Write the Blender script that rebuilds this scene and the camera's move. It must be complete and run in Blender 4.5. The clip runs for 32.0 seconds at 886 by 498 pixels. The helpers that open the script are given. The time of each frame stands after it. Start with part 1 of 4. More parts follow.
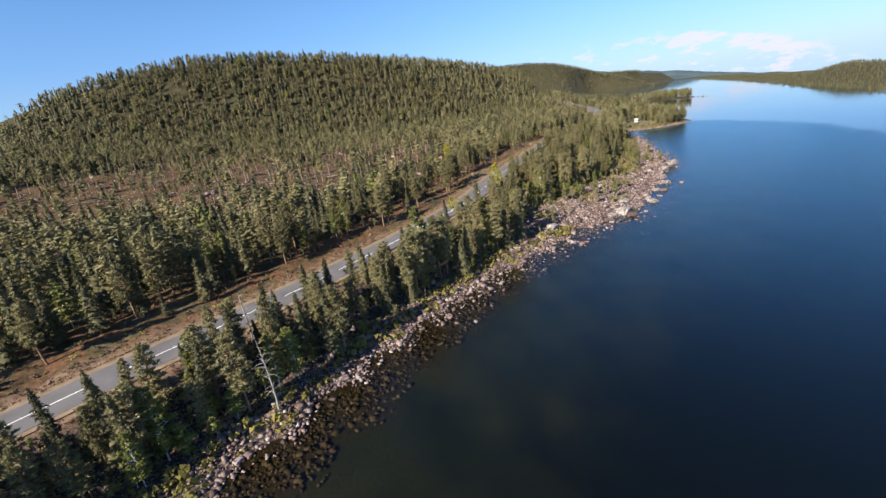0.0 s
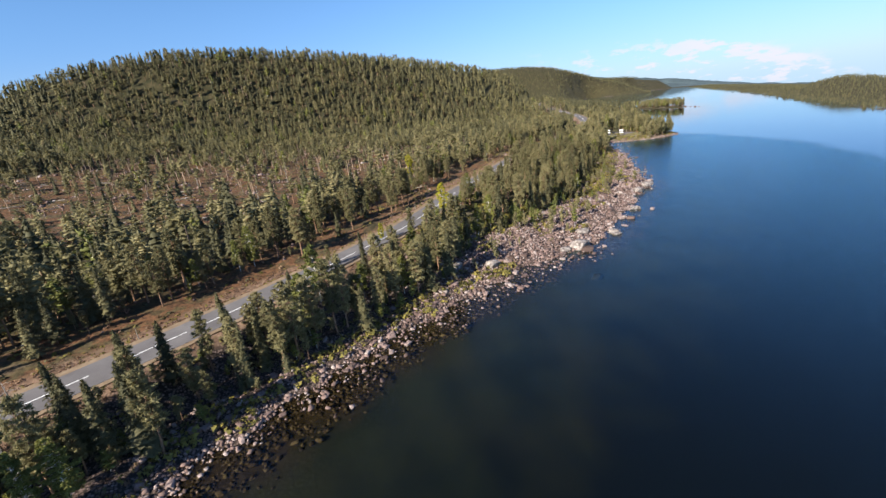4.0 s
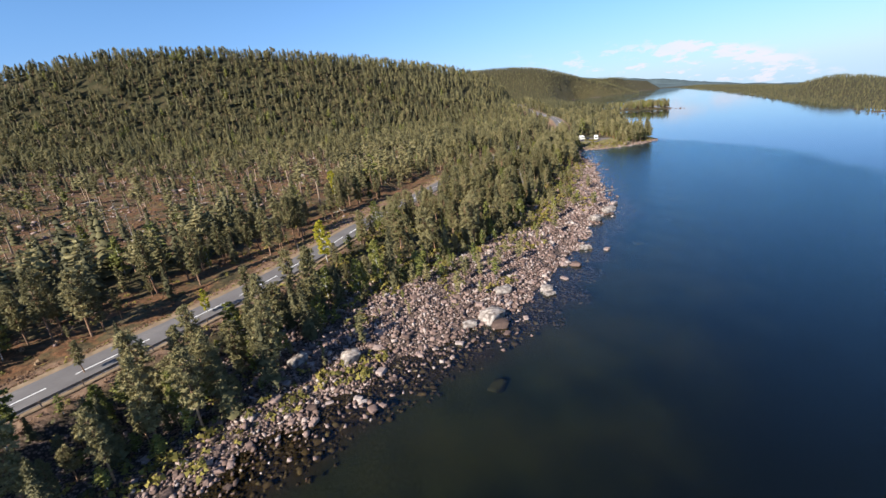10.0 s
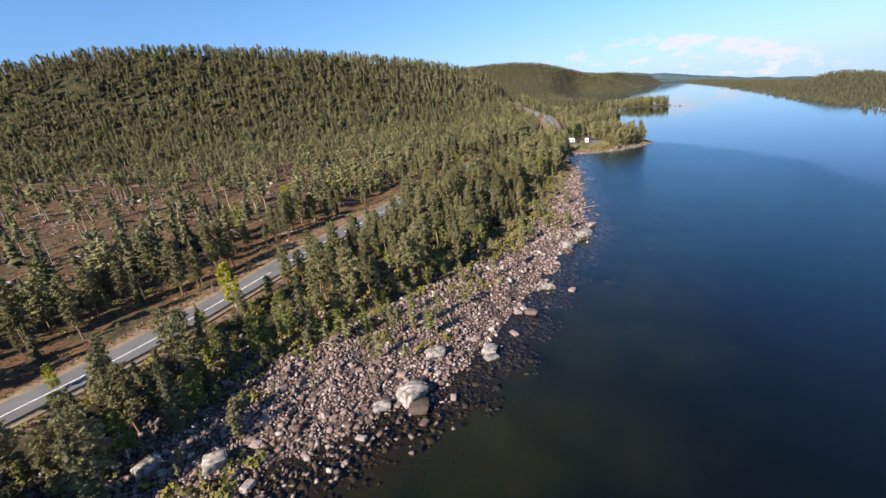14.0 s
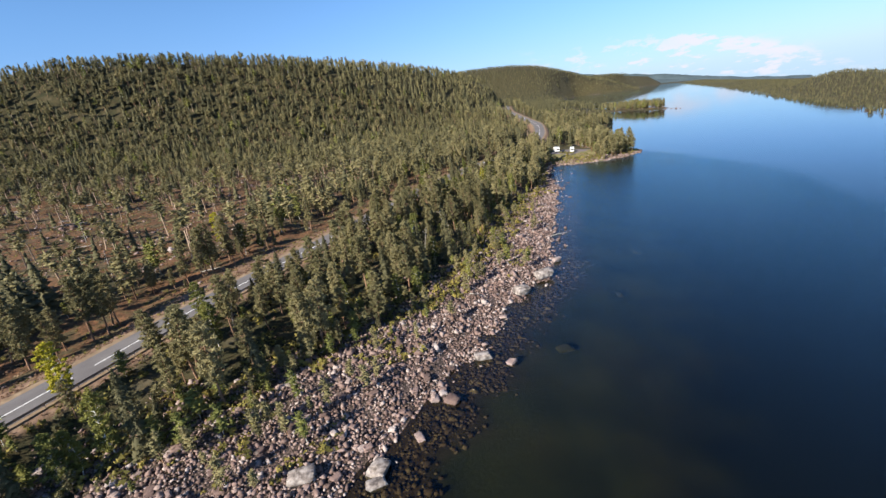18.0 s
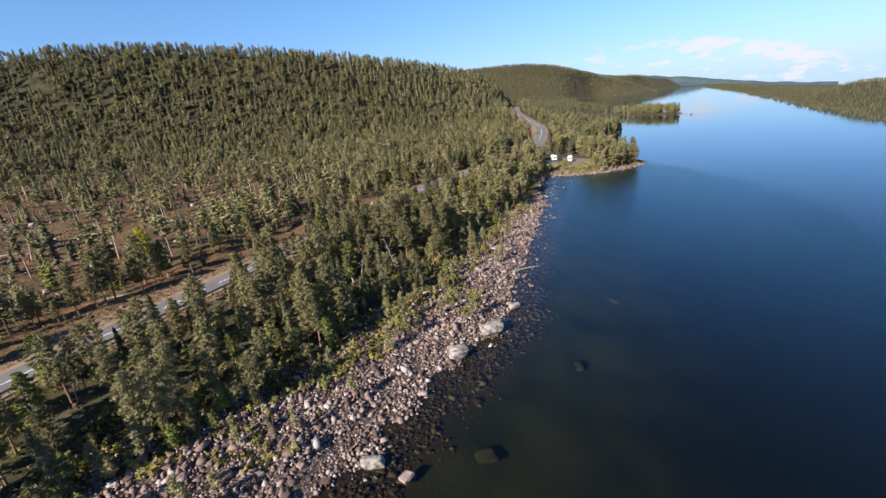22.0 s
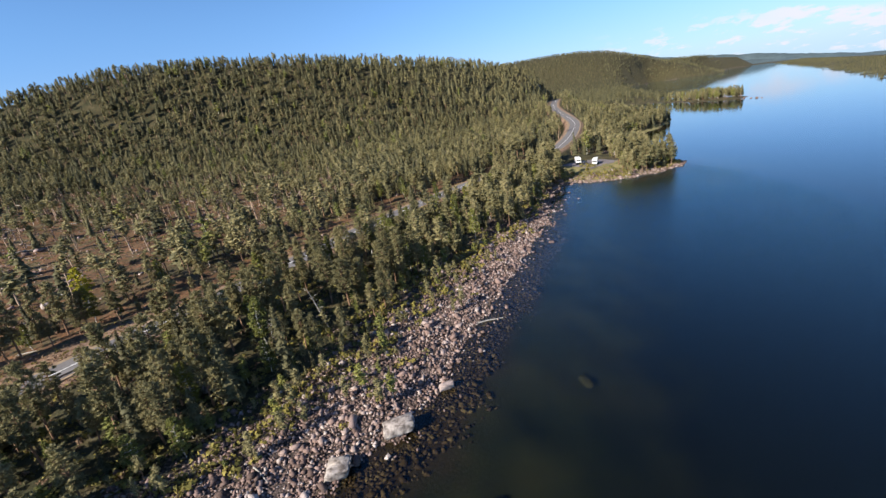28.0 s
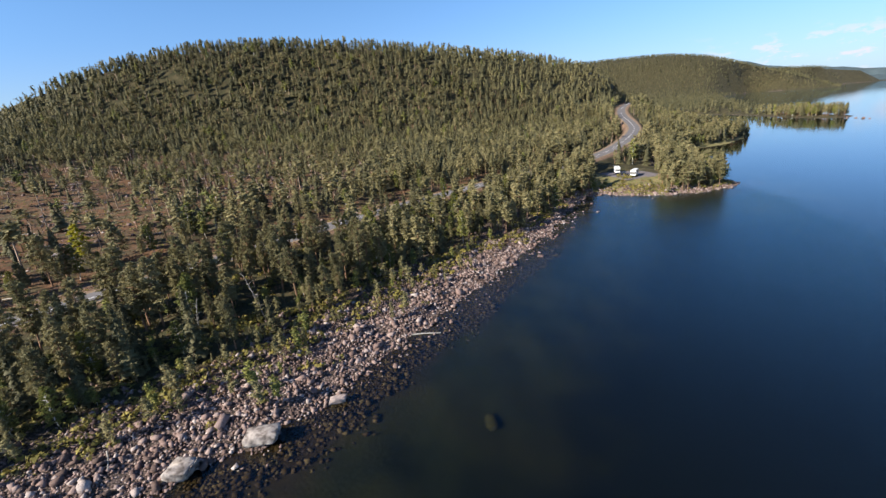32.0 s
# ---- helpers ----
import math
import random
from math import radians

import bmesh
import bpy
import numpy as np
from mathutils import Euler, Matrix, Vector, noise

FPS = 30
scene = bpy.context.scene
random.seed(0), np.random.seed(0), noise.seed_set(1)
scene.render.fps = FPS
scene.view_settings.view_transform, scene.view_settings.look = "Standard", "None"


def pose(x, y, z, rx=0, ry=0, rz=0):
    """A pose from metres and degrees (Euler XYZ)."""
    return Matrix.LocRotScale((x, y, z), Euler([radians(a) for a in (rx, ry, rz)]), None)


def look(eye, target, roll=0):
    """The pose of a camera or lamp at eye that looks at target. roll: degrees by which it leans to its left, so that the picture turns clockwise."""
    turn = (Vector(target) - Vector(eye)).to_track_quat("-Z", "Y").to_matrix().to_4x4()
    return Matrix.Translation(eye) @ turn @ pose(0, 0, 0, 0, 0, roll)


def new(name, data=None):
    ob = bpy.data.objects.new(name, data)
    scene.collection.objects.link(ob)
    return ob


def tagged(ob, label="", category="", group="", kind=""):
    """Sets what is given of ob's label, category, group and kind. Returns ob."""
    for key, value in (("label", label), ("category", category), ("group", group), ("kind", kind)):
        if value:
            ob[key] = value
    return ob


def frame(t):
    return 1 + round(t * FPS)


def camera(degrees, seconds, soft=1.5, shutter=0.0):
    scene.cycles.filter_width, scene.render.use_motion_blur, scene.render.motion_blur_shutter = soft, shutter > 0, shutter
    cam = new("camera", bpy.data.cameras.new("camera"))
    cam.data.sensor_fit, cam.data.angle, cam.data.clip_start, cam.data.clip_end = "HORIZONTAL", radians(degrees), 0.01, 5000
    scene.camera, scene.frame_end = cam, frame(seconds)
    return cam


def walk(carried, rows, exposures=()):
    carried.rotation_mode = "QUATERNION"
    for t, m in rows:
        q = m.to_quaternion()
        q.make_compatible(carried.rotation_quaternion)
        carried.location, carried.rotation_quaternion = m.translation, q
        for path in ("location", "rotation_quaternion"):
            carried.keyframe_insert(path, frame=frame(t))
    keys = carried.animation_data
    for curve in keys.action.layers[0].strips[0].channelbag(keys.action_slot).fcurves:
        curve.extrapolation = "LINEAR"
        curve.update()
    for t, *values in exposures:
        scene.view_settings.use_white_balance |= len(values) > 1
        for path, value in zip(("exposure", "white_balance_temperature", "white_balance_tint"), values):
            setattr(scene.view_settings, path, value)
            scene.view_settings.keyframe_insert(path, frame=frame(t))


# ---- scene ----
cam = camera(92.0, 32.0)
# seconds, x, y, z, then the turns about x, y and z
ROWS = [
    (0.0, 1.90, 2.55, 32.63, 71.75, 7.77, -0.33),
    (0.5, 3.97, 4.62, 32.71, 71.85, 7.40, 0.06),
    (1.0, 6.03, 6.68, 32.80, 71.92, 7.03, 0.13),
    (1.5, 8.07, 8.68, 32.91, 71.94, 6.67, 0.23),
    (2.0, 10.07, 10.62, 33.05, 71.99, 6.28, 0.23),
    (2.5, 11.98, 12.54, 33.20, 71.98, 6.04, 0.31),
    (3.0, 13.83, 14.52, 33.37, 71.97, 5.97, 0.27),
    (3.5, 15.63, 16.63, 33.52, 71.85, 6.13, -0.07),
    (5.5, 24.13, 28.61, 33.31, 71.85, 5.95, -1.55),
    (6.0, 26.11, 31.29, 33.18, 71.86, 5.92, -1.81),
    (6.5, 28.07, 33.88, 33.04, 71.94, 5.92, -1.74),
    (7.0, 29.96, 36.41, 32.92, 71.97, 6.04, -1.73),
    (7.5, 31.76, 38.89, 32.84, 71.92, 6.26, -1.66),
    (8.0, 33.52, 41.32, 32.82, 71.92, 6.42, -1.67),
    (8.5, 35.24, 43.68, 32.84, 71.90, 6.53, -1.62),
    (9.0, 36.96, 46.01, 32.89, 71.90, 6.54, -1.61),
    (9.5, 38.68, 48.28, 32.96, 71.85, 6.50, -1.57),
    (10.0, 40.40, 50.50, 33.06, 71.82, 6.40, -1.55),
    (10.5, 42.10, 52.65, 33.19, 71.81, 6.23, -1.55),
    (11.0, 43.77, 54.72, 33.35, 71.78, 6.04, -1.54),
    (11.5, 45.42, 56.72, 33.56, 71.74, 5.88, -1.53),
    (12.0, 47.04, 58.67, 33.82, 71.68, 5.84, -1.54),
    (12.5, 48.67, 60.55, 34.15, 71.59, 5.87, -1.46),
    (13.0, 50.27, 62.42, 34.53, 71.49, 6.06, -1.41),
    (13.5, 51.81, 64.22, 34.93, 71.37, 6.36, -1.33),
    (14.0, 53.37, 66.00, 35.32, 71.29, 6.64, -1.30),
    (14.5, 55.00, 67.80, 35.68, 71.27, 6.81, -1.32),
    (16.5, 62.90, 76.88, 36.17, 71.63, 6.95, -1.22),
    (17.0, 64.77, 79.36, 36.24, 71.65, 7.13, -1.20),
    (17.5, 66.65, 81.86, 36.30, 71.66, 7.30, -1.20),
    (18.0, 68.54, 84.34, 36.37, 71.71, 7.40, -1.25),
    (18.5, 70.43, 86.78, 36.44, 71.68, 7.46, -1.17),
    (19.0, 72.29, 89.17, 36.55, 71.67, 7.49, -1.14),
    (19.5, 74.13, 91.51, 36.67, 71.64, 7.47, -1.02),
    (20.0, 75.99, 93.81, 36.80, 71.60, 7.34, -0.68),
    (20.5, 77.90, 96.07, 36.94, 71.62, 7.05, -0.26),
    (21.0, 79.79, 98.31, 37.09, 71.61, 6.69, 0.07),
    (21.5, 81.59, 100.51, 37.21, 71.51, 6.34, 0.30),
    (22.0, 83.35, 102.68, 37.31, 71.51, 5.84, 0.79),
    (22.5, 85.07, 104.83, 37.38, 71.78, 5.18, 2.52),
    (23.0, 86.63, 107.00, 37.45, 71.99, 4.82, 4.25),
    (23.5, 88.05, 109.20, 37.53, 72.09, 4.92, 5.38),
    (24.0, 89.39, 111.41, 37.64, 71.98, 5.46, 6.03),
    (24.5, 90.80, 113.58, 37.76, 71.79, 6.17, 6.09),
    (25.0, 92.38, 115.65, 37.87, 71.70, 6.76, 6.08),
    (25.5, 94.08, 117.61, 37.95, 71.69, 7.19, 6.12),
    (27.5, 102.14, 123.35, 38.16, 71.76, 8.82, 6.85),
    (28.0, 104.16, 124.54, 38.03, 71.82, 8.88, 7.36),
    (28.5, 106.11, 125.66, 37.85, 71.77, 8.87, 8.18),
    (29.0, 108.21, 126.72, 37.59, 71.81, 8.40, 9.25),
    (29.5, 110.44, 127.78, 37.27, 71.82, 7.67, 10.45),
    (30.0, 112.80, 128.91, 36.92, 71.81, 6.79, 11.44),
    (30.5, 115.26, 130.15, 36.57, 71.86, 5.84, 12.93),
    (31.0, 117.78, 131.56, 36.26, 71.93, 4.99, 14.85),
    (31.5, 120.25, 133.15, 36.04, 71.96, 4.70, 16.13),
    (32.0, 122.69, 134.86, 35.88, 72.06, 4.69, 17.23),
]
walk(cam, [(t, pose(x, y, z, rx, ry, rz)) for t, x, y, z, rx, ry, rz in ROWS])

# ---- light ----
SUN_AZ, SUN_EL = 223.0, 32.0          # degrees; azimuth clockwise from +y
sun_way = Vector((math.sin(radians(SUN_AZ)) * math.cos(radians(SUN_EL)), math.cos(radians(SUN_AZ)) * math.cos(radians(SUN_EL)), math.sin(radians(SUN_EL))))
world = bpy.data.worlds.new("sky")
scene.world = world
world.use_nodes = True
wn, wl = world.node_tree.nodes, world.node_tree.links
wn.clear()
w_out = wn.new("ShaderNodeOutputWorld")
w_bg = wn.new("ShaderNodeBackground")
w_sky = wn.new("ShaderNodeTexSky")
w_sky.sky_type = "NISHITA"
w_sky.sun_disc = False
w_sky.sun_elevation, w_sky.sun_rotation = radians(SUN_EL), radians(SUN_AZ)
w_sky.air_density, w_sky.dust_density, w_sky.ozone_density = 1.0, 0.15, 4.0
w_co = wn.new("ShaderNodeTexCoord")
w_sep = wn.new("ShaderNodeSeparateXYZ")
w_max = wn.new("ShaderNodeMath")
w_max.operation = "MAXIMUM"
w_max.inputs[1].default_value = 0.02
w_com = wn.new("ShaderNodeCombineXYZ")
wl.new(w_co.outputs["Generated"], w_sep.inputs[0])
wl.new(w_sep.outputs[0], w_com.inputs[0])
wl.new(w_sep.outputs[1], w_com.inputs[1])
wl.new(w_sep.outputs[2], w_max.inputs[0])
wl.new(w_max.outputs[0], w_com.inputs[2])
wl.new(w_com.outputs[0], w_sky.inputs[0])
# a low bank of small fair-weather clouds over the far end of the lake
w_map = wn.new("ShaderNodeMapping")
w_map.inputs["Scale"].default_value = (11.0, 11.0, 34.0)
w_noise = wn.new("ShaderNodeTexNoise")
w_noise.inputs["Scale"].default_value, w_noise.inputs["Detail"].default_value, w_noise.inputs["Roughness"].default_value = 2.2, 7.0, 0.62
wl.new(w_co.outputs["Generated"], w_map.inputs[0])
wl.new(w_map.outputs[0], w_noise.inputs["Vector"])


def w_range(sock, a, b, c=0.0, d=1.0):
    x = wn.new("ShaderNodeMapRange")
    x.interpolation_type = "SMOOTHSTEP"
    wl.new(sock, x.inputs[0])
    for i, v in enumerate((a, b, c, d)):
        x.inputs[i + 1].default_value = v
    return x.outputs[0]


def w_math(how, a, b):
    x = wn.new("ShaderNodeMath")
    x.operation = how
    wl.new(a, x.inputs[0])
    if isinstance(b, float):
        x.inputs[1].default_value = b
    else:
        wl.new(b, x.inputs[1])
    return x.outputs[0]


# the bank sinks towards the east, with scattered tufts below and beside it
w_bow = w_math("MULTIPLY", w_math("POWER", w_math("MAXIMUM", w_math("SUBTRACT", w_sep.outputs[0], 0.4), 0.0), 2.0), 1.15)
w_off = w_math("SUBTRACT", w_math("ADD", w_sep.outputs[2], w_bow), 0.069)
w_bank = w_math("MULTIPLY", w_range(w_math("ABSOLUTE", w_off, 0.0), 0.02, 0.004), w_math("MULTIPLY", w_range(w_sep.outputs[0], 0.36, 0.5), w_range(w_sep.outputs[0], 0.7, 0.6)))
w_low = w_math("MULTIPLY", w_math("MULTIPLY", w_range(w_off, 0.03, -0.02), w_range(w_sep.outputs[0], 0.05, 0.4)), w_range(w_off, -0.09, -0.04))
w_sum = w_math("ADD", w_noise.outputs["Fac"], w_math("ADD", w_math("MULTIPLY", w_bank, 0.17), w_math("MULTIPLY", w_low, 0.035)))
w_cloud = w_math("MULTIPLY", w_math("MULTIPLY", w_range(w_sum, 0.55, 0.68), w_range(w_sep.outputs[2], -0.06, 0.0)), 0.9)
w_cloud = w_math("MULTIPLY", w_cloud, w_math("MAXIMUM", w_bank, w_low))
w_haze = w_math("MULTIPLY", w_range(w_sep.outputs[2], 0.16, -0.05), 0.7)
w_tint = wn.new("ShaderNodeMix")
w_tint.data_type, w_tint.blend_type = "RGBA", "MULTIPLY"
w_tint.inputs[0].default_value = 1.0
wl.new(w_sky.outputs[0], w_tint.inputs[6])
w_deep = wn.new("ShaderNodeMix")
w_deep.data_type = "RGBA"
wl.new(w_range(w_sep.outputs[2], 0.07, 0.24), w_deep.inputs[0])
w_deep.inputs[6].default_value, w_deep.inputs[7].default_value = (0.7, 0.83, 1.1, 1), (0.78, 0.99, 1.2, 1)
wl.new(w_deep.outputs[2], w_tint.inputs[7])
w_m0 = wn.new("ShaderNodeMix")
w_m0.data_type = "RGBA"
wl.new(w_haze, w_m0.inputs[0])
wl.new(w_tint.outputs[2], w_m0.inputs[6])
w_m0.inputs[7].default_value = (2.7, 3.9, 5.7, 1)
w_mix = wn.new("ShaderNodeMix")
w_mix.data_type = "RGBA"
wl.new(w_cloud, w_mix.inputs[0])
wl.new(w_m0.outputs[2], w_mix.inputs[6])
w_mix.inputs[7].default_value = (6.0, 5.9, 6.6, 1)
wl.new(w_mix.outputs[2], w_bg.inputs[0])
w_bg.inputs[1].default_value = 0.063
wl.new(w_bg.outputs[0], w_out.inputs[0])
sun_data = bpy.data.lights.new("sun", "SUN")
sun_data.energy, sun_data.angle, sun_data.color = 5.0, radians(0.55), (1.0, 0.92, 0.79)
sun = new("sun", sun_data)
sun.matrix_world = look(sun_way * 500, (0, 0, 0))
scene.view_settings.exposure = 1.27


# ---- materials ----
def material(name, rough=0.9):
    m = bpy.data.materials.new(name)
    m.use_nodes = True
    n, l = m.node_tree.nodes, m.node_tree.links
    b = n["Principled BSDF"]
    b.inputs["Roughness"].default_value = rough
    b.inputs["Specular IOR Level"].default_value = 0.25
    return m, n, l, b


def ramp(n, l, fac, stops):
    r = n.new("ShaderNodeValToRGB")
    e = r.color_ramp.elements
    while len(e) < len(stops):
        e.new(0.5)
    for el, (p, c) in zip(e, stops):
        el.position, el.color = p, (*c, 1)
    l.new(fac, r.inputs[0])
    return r.outputs[0]


def noise_tex(n, l, co, scale, detail=4.0, rough=0.55):
    t = n.new("ShaderNodeTexNoise")
    t.inputs["Scale"].default_value, t.inputs["Detail"].default_value, t.inputs["Roughness"].default_value = scale, detail, rough
    if co is not None:
        l.new(co, t.inputs["Vector"])
    return t.outputs["Fac"]


def mixed(n, l, fac, a, b, how="MIX"):
    x = n.new("ShaderNodeMix")
    x.data_type, x.blend_type = "RGBA", how
    for sock, v in ((x.inputs[0], fac), (x.inputs[6], a), (x.inputs[7], b)):
        if isinstance(v, bpy.types.NodeSocket):
            l.new(v, sock)
        elif isinstance(v, (int, float)):
            sock.default_value = v
        else:
            sock.default_value = (*v, 1)
    return x.outputs[2]


def bumped(n, l, b, height, strength, dist):
    x = n.new("ShaderNodeBump")
    x.inputs["Strength"].default_value, x.inputs["Distance"].default_value = strength, dist
    l.new(height, x.inputs["Height"])
    l.new(x.outputs[0], b.inputs["Normal"])


def place(n):
    return n.new("ShaderNodeNewGeometry").outputs["Position"]


def calc(n, l, how, a, b=0.0, c=0.0):
    x = n.new("ShaderNodeMath")
    x.operation = how
    for i, v in enumerate((a, b, c)):
        if isinstance(v, bpy.types.NodeSocket):
            l.new(v, x.inputs[i])
        else:
            x.inputs[i].default_value = v
    return x.outputs[0]


def step(n, l, v, lo, hi):
    x = n.new("ShaderNodeMapRange")
    x.interpolation_type = "SMOOTHSTEP"
    l.new(v, x.inputs[0])
    x.inputs[1].default_value, x.inputs[2].default_value = lo, hi
    return x.outputs[0]


def attr(n, name):
    a = n.new("ShaderNodeAttribute")
    a.attribute_name = name
    return a.outputs["Fac"]


def plain(name, stops, scale, rough=0.9, bump=0.3, dist=0.03, fine=None, metal=0.0, by_object=0.0):
    """A surface that runs over its colours by a noise of that scale, with a finer grain and relief."""
    m, n, l, b = material(name, rough)
    p = place(n)
    big = noise_tex(n, l, p, scale, 3)
    col = ramp(n, l, big, stops)
    small = noise_tex(n, l, p, fine or scale * 8, 5, 0.65)
    col = mixed(n, l, 0.6, col, ramp(n, l, small, [(0.3, (0.45, 0.45, 0.45)), (0.7, (0.8, 0.8, 0.8))]), "OVERLAY")
    if by_object:
        info = n.new("ShaderNodeObjectInfo").outputs["Random"]
        v = calc(n, l, "MULTIPLY_ADD", info, by_object, 1 - by_object / 2)
        hsv = n.new("ShaderNodeHueSaturation")
        l.new(v, hsv.inputs["Value"])
        l.new(col, hsv.inputs["Color"])
        col = hsv.outputs[0]
    l.new(col, b.inputs["Base Color"])
    b.inputs["Metallic"].default_value = metal
    bumped(n, l, b, small, bump, dist)
    return m


def leaf_material(name, dark, mid, light, per_tree=0.5):
    """Needles or leaves: colour by tuft, by tree and by the fine grain; a little light comes through."""
    m, n, l, b = material(name, 0.75)
    g = n.new("ShaderNodeNewGeometry")
    isl = g.outputs["Random Per Island"]
    rnd = n.new("ShaderNodeObjectInfo").outputs["Random"]
    tree = attr(n, "tree")
    f = calc(n, l, "MULTIPLY", isl, 0.4)
    f = calc(n, l, "ADD", f, calc(n, l, "MULTIPLY", calc(n, l, "FRACT", calc(n, l, "ADD", rnd, tree)), 0.6))
    col = ramp(n, l, f, [(0.05, dark), (0.5, mid), (0.95, light)])
    l.new(col, b.inputs["Base Color"])
    tr = n.new("ShaderNodeBsdfTranslucent")
    l.new(col, tr.inputs[0])
    mix = n.new("ShaderNodeMixShader")
    mix.inputs[0].default_value = 0.25
    l.new(b.outputs[0], mix.inputs[1])
    l.new(tr.outputs[0], mix.inputs[2])
    l.new(mix.outputs[0], n["Material Output"].inputs[0])
    return m


PINE = leaf_material("pine_needles", (0.092, 0.084, 0.04), (0.165, 0.147, 0.068), (0.25, 0.213, 0.103))
SPRUCE = leaf_material("spruce_needles", (0.05, 0.05, 0.026), (0.088, 0.083, 0.042), (0.142, 0.127, 0.06))
BIRCH = leaf_material("birch_leaves", (0.09, 0.1, 0.028), (0.145, 0.15, 0.04), (0.21, 0.2, 0.05))
YELLOW = leaf_material("yellow_leaves", (0.12, 0.13, 0.02), (0.26, 0.25, 0.025), (0.4, 0.34, 0.03))
SHRUB = leaf_material("shrub_leaves", (0.08, 0.074, 0.02), (0.16, 0.138, 0.034), (0.25, 0.2, 0.05))
PINE_BARK = plain("pine_bark", [(0.3, (0.12, 0.075, 0.05)), (0.55, (0.2, 0.12, 0.075)), (0.75, (0.26, 0.17, 0.11))], 3, 0.95, 0.5)
HEATH = leaf_material("heather", (0.1, 0.054, 0.035), (0.185, 0.112, 0.07), (0.28, 0.19, 0.115))
PALE_BARK = plain("pale_pine_bark", [(0.3, (0.16, 0.12, 0.09)), (0.55, (0.26, 0.19, 0.14)), (0.75, (0.34, 0.26, 0.2))], 3, 0.95, 0.5)
GREY_WOOD = plain("weathered_wood", [(0.3, (0.14, 0.125, 0.11)), (0.6, (0.23, 0.215, 0.195)), (0.8, (0.31, 0.295, 0.265))], 4, 0.9, 0.4)
BIRCH_BARK = plain("birch_bark", [(0.35, (0.12, 0.11, 0.1)), (0.5, (0.5, 0.48, 0.44)), (0.8, (0.66, 0.64, 0.6))], 5, 0.8, 0.3)


def stone_material(name, shades, lichen):
    """Granite: each stone its own shade, with grain, dark seams and lichen spots."""
    m, n, l, b = material(name, 0.88)
    p = place(n)
    isl = n.new("ShaderNodeNewGeometry").outputs["Random Per Island"]
    rnd = n.new("ShaderNodeObjectInfo").outputs["Random"]
    one = calc(n, l, "FRACT", calc(n, l, "ADD", isl, calc(n, l, "MULTIPLY", rnd, 7.3)))
    col = ramp(n, l, one, shades)
    fine = noise_tex(n, l, p, 6.0, 6, 0.7)
    col = mixed(n, l, 0.75, col, ramp(n, l, fine, [(0.3, (0.25, 0.25, 0.25)), (0.7, (0.75, 0.74, 0.73))]), "OVERLAY")
    col = mixed(n, l, step(n, l, noise_tex(n, l, p, 2.1, 4, 0.7), 0.58, 0.7), col, lichen)
    l.new(col, b.inputs["Base Color"])
    bumped(n, l, b, fine, 0.6, 0.06)
    return m


ROCK = stone_material("pink_granite", [(0.0, (0.06, 0.04, 0.034)), (0.3, (0.13, 0.087, 0.076)), (0.6, (0.195, 0.134, 0.119)), (0.85, (0.24, 0.184, 0.169)), (1.0, (0.33, 0.282, 0.265))], (0.1, 0.088, 0.08))
WET_ROCK = stone_material("wet_brown_stone", [(0.0, (0.05, 0.036, 0.024)), (0.4, (0.105, 0.076, 0.052)), (0.8, (0.16, 0.122, 0.085)), (1.0, (0.22, 0.18, 0.125))], (0.07, 0.066, 0.028))


# ---- the lie of the land ----
def clean(points, n=4):
    """A smooth line through the points, n steps to a span."""
    p = np.array(points, float)
    q = np.vstack([2 * p[0] - p[1], p, 2 * p[-1] - p[-2]])
    out = []
    for i in range(1, len(q) - 2):
        for k in range(n):
            t = k / n
            out.append(0.5 * (2 * q[i] + (q[i + 1] - q[i - 1]) * t + (2 * q[i - 1] - 5 * q[i] + 4 * q[i + 1] - q[i + 2]) * t * t + (3 * q[i] - q[i - 1] - 3 * q[i + 1] + q[i + 2]) * t ** 3))
    return np.vstack([out, p[-1:]])


SHORE = clean([(-160, -150), (-92, -60), (-52, 0), (-27, 34), (-19, 45), (-10, 60), (-2, 70), (7, 80), (18, 91), (30, 101.5), (42, 110), (51, 116), (60, 128), (68, 139.5), (77, 156), (84, 164),
               (89, 171.5), (94, 190), (99, 204), (105, 226), (113, 255), (118.5, 281), (123, 303), (132, 309), (143, 305), (156, 307), (172, 315), (180, 328), (173, 348), (172, 390), (188, 440),
               (216, 468), (246, 530), (238, 548), (228, 590), (232, 690), (240, 800), (256, 880), (290, 850), (315, 745), (330, 672), (346, 634), (362, 642), (352, 700), (347, 830), (388, 1050),
               (450, 1350), (525, 1700), (600, 1960), (700, 2240), (830, 2420), (880, 2350), (955, 2110), (1010, 2080), (1030, 2200), (1150, 2650), (1480, 2900)])
EAST = clean([(300, -300), (300, 150), (320, 322), (345, 372), (372, 427), (405, 497), (452, 592), (620, 915), (900, 1500), (1290, 2331), (1500, 2900)])
MAIN = np.vstack([SHORE, [(1500, 6000), (-6000, 6000), (-6000, -150)]])
RIGHT = np.vstack([EAST, [(1500, 6000), (6000, 6000), (6000, -300)]])
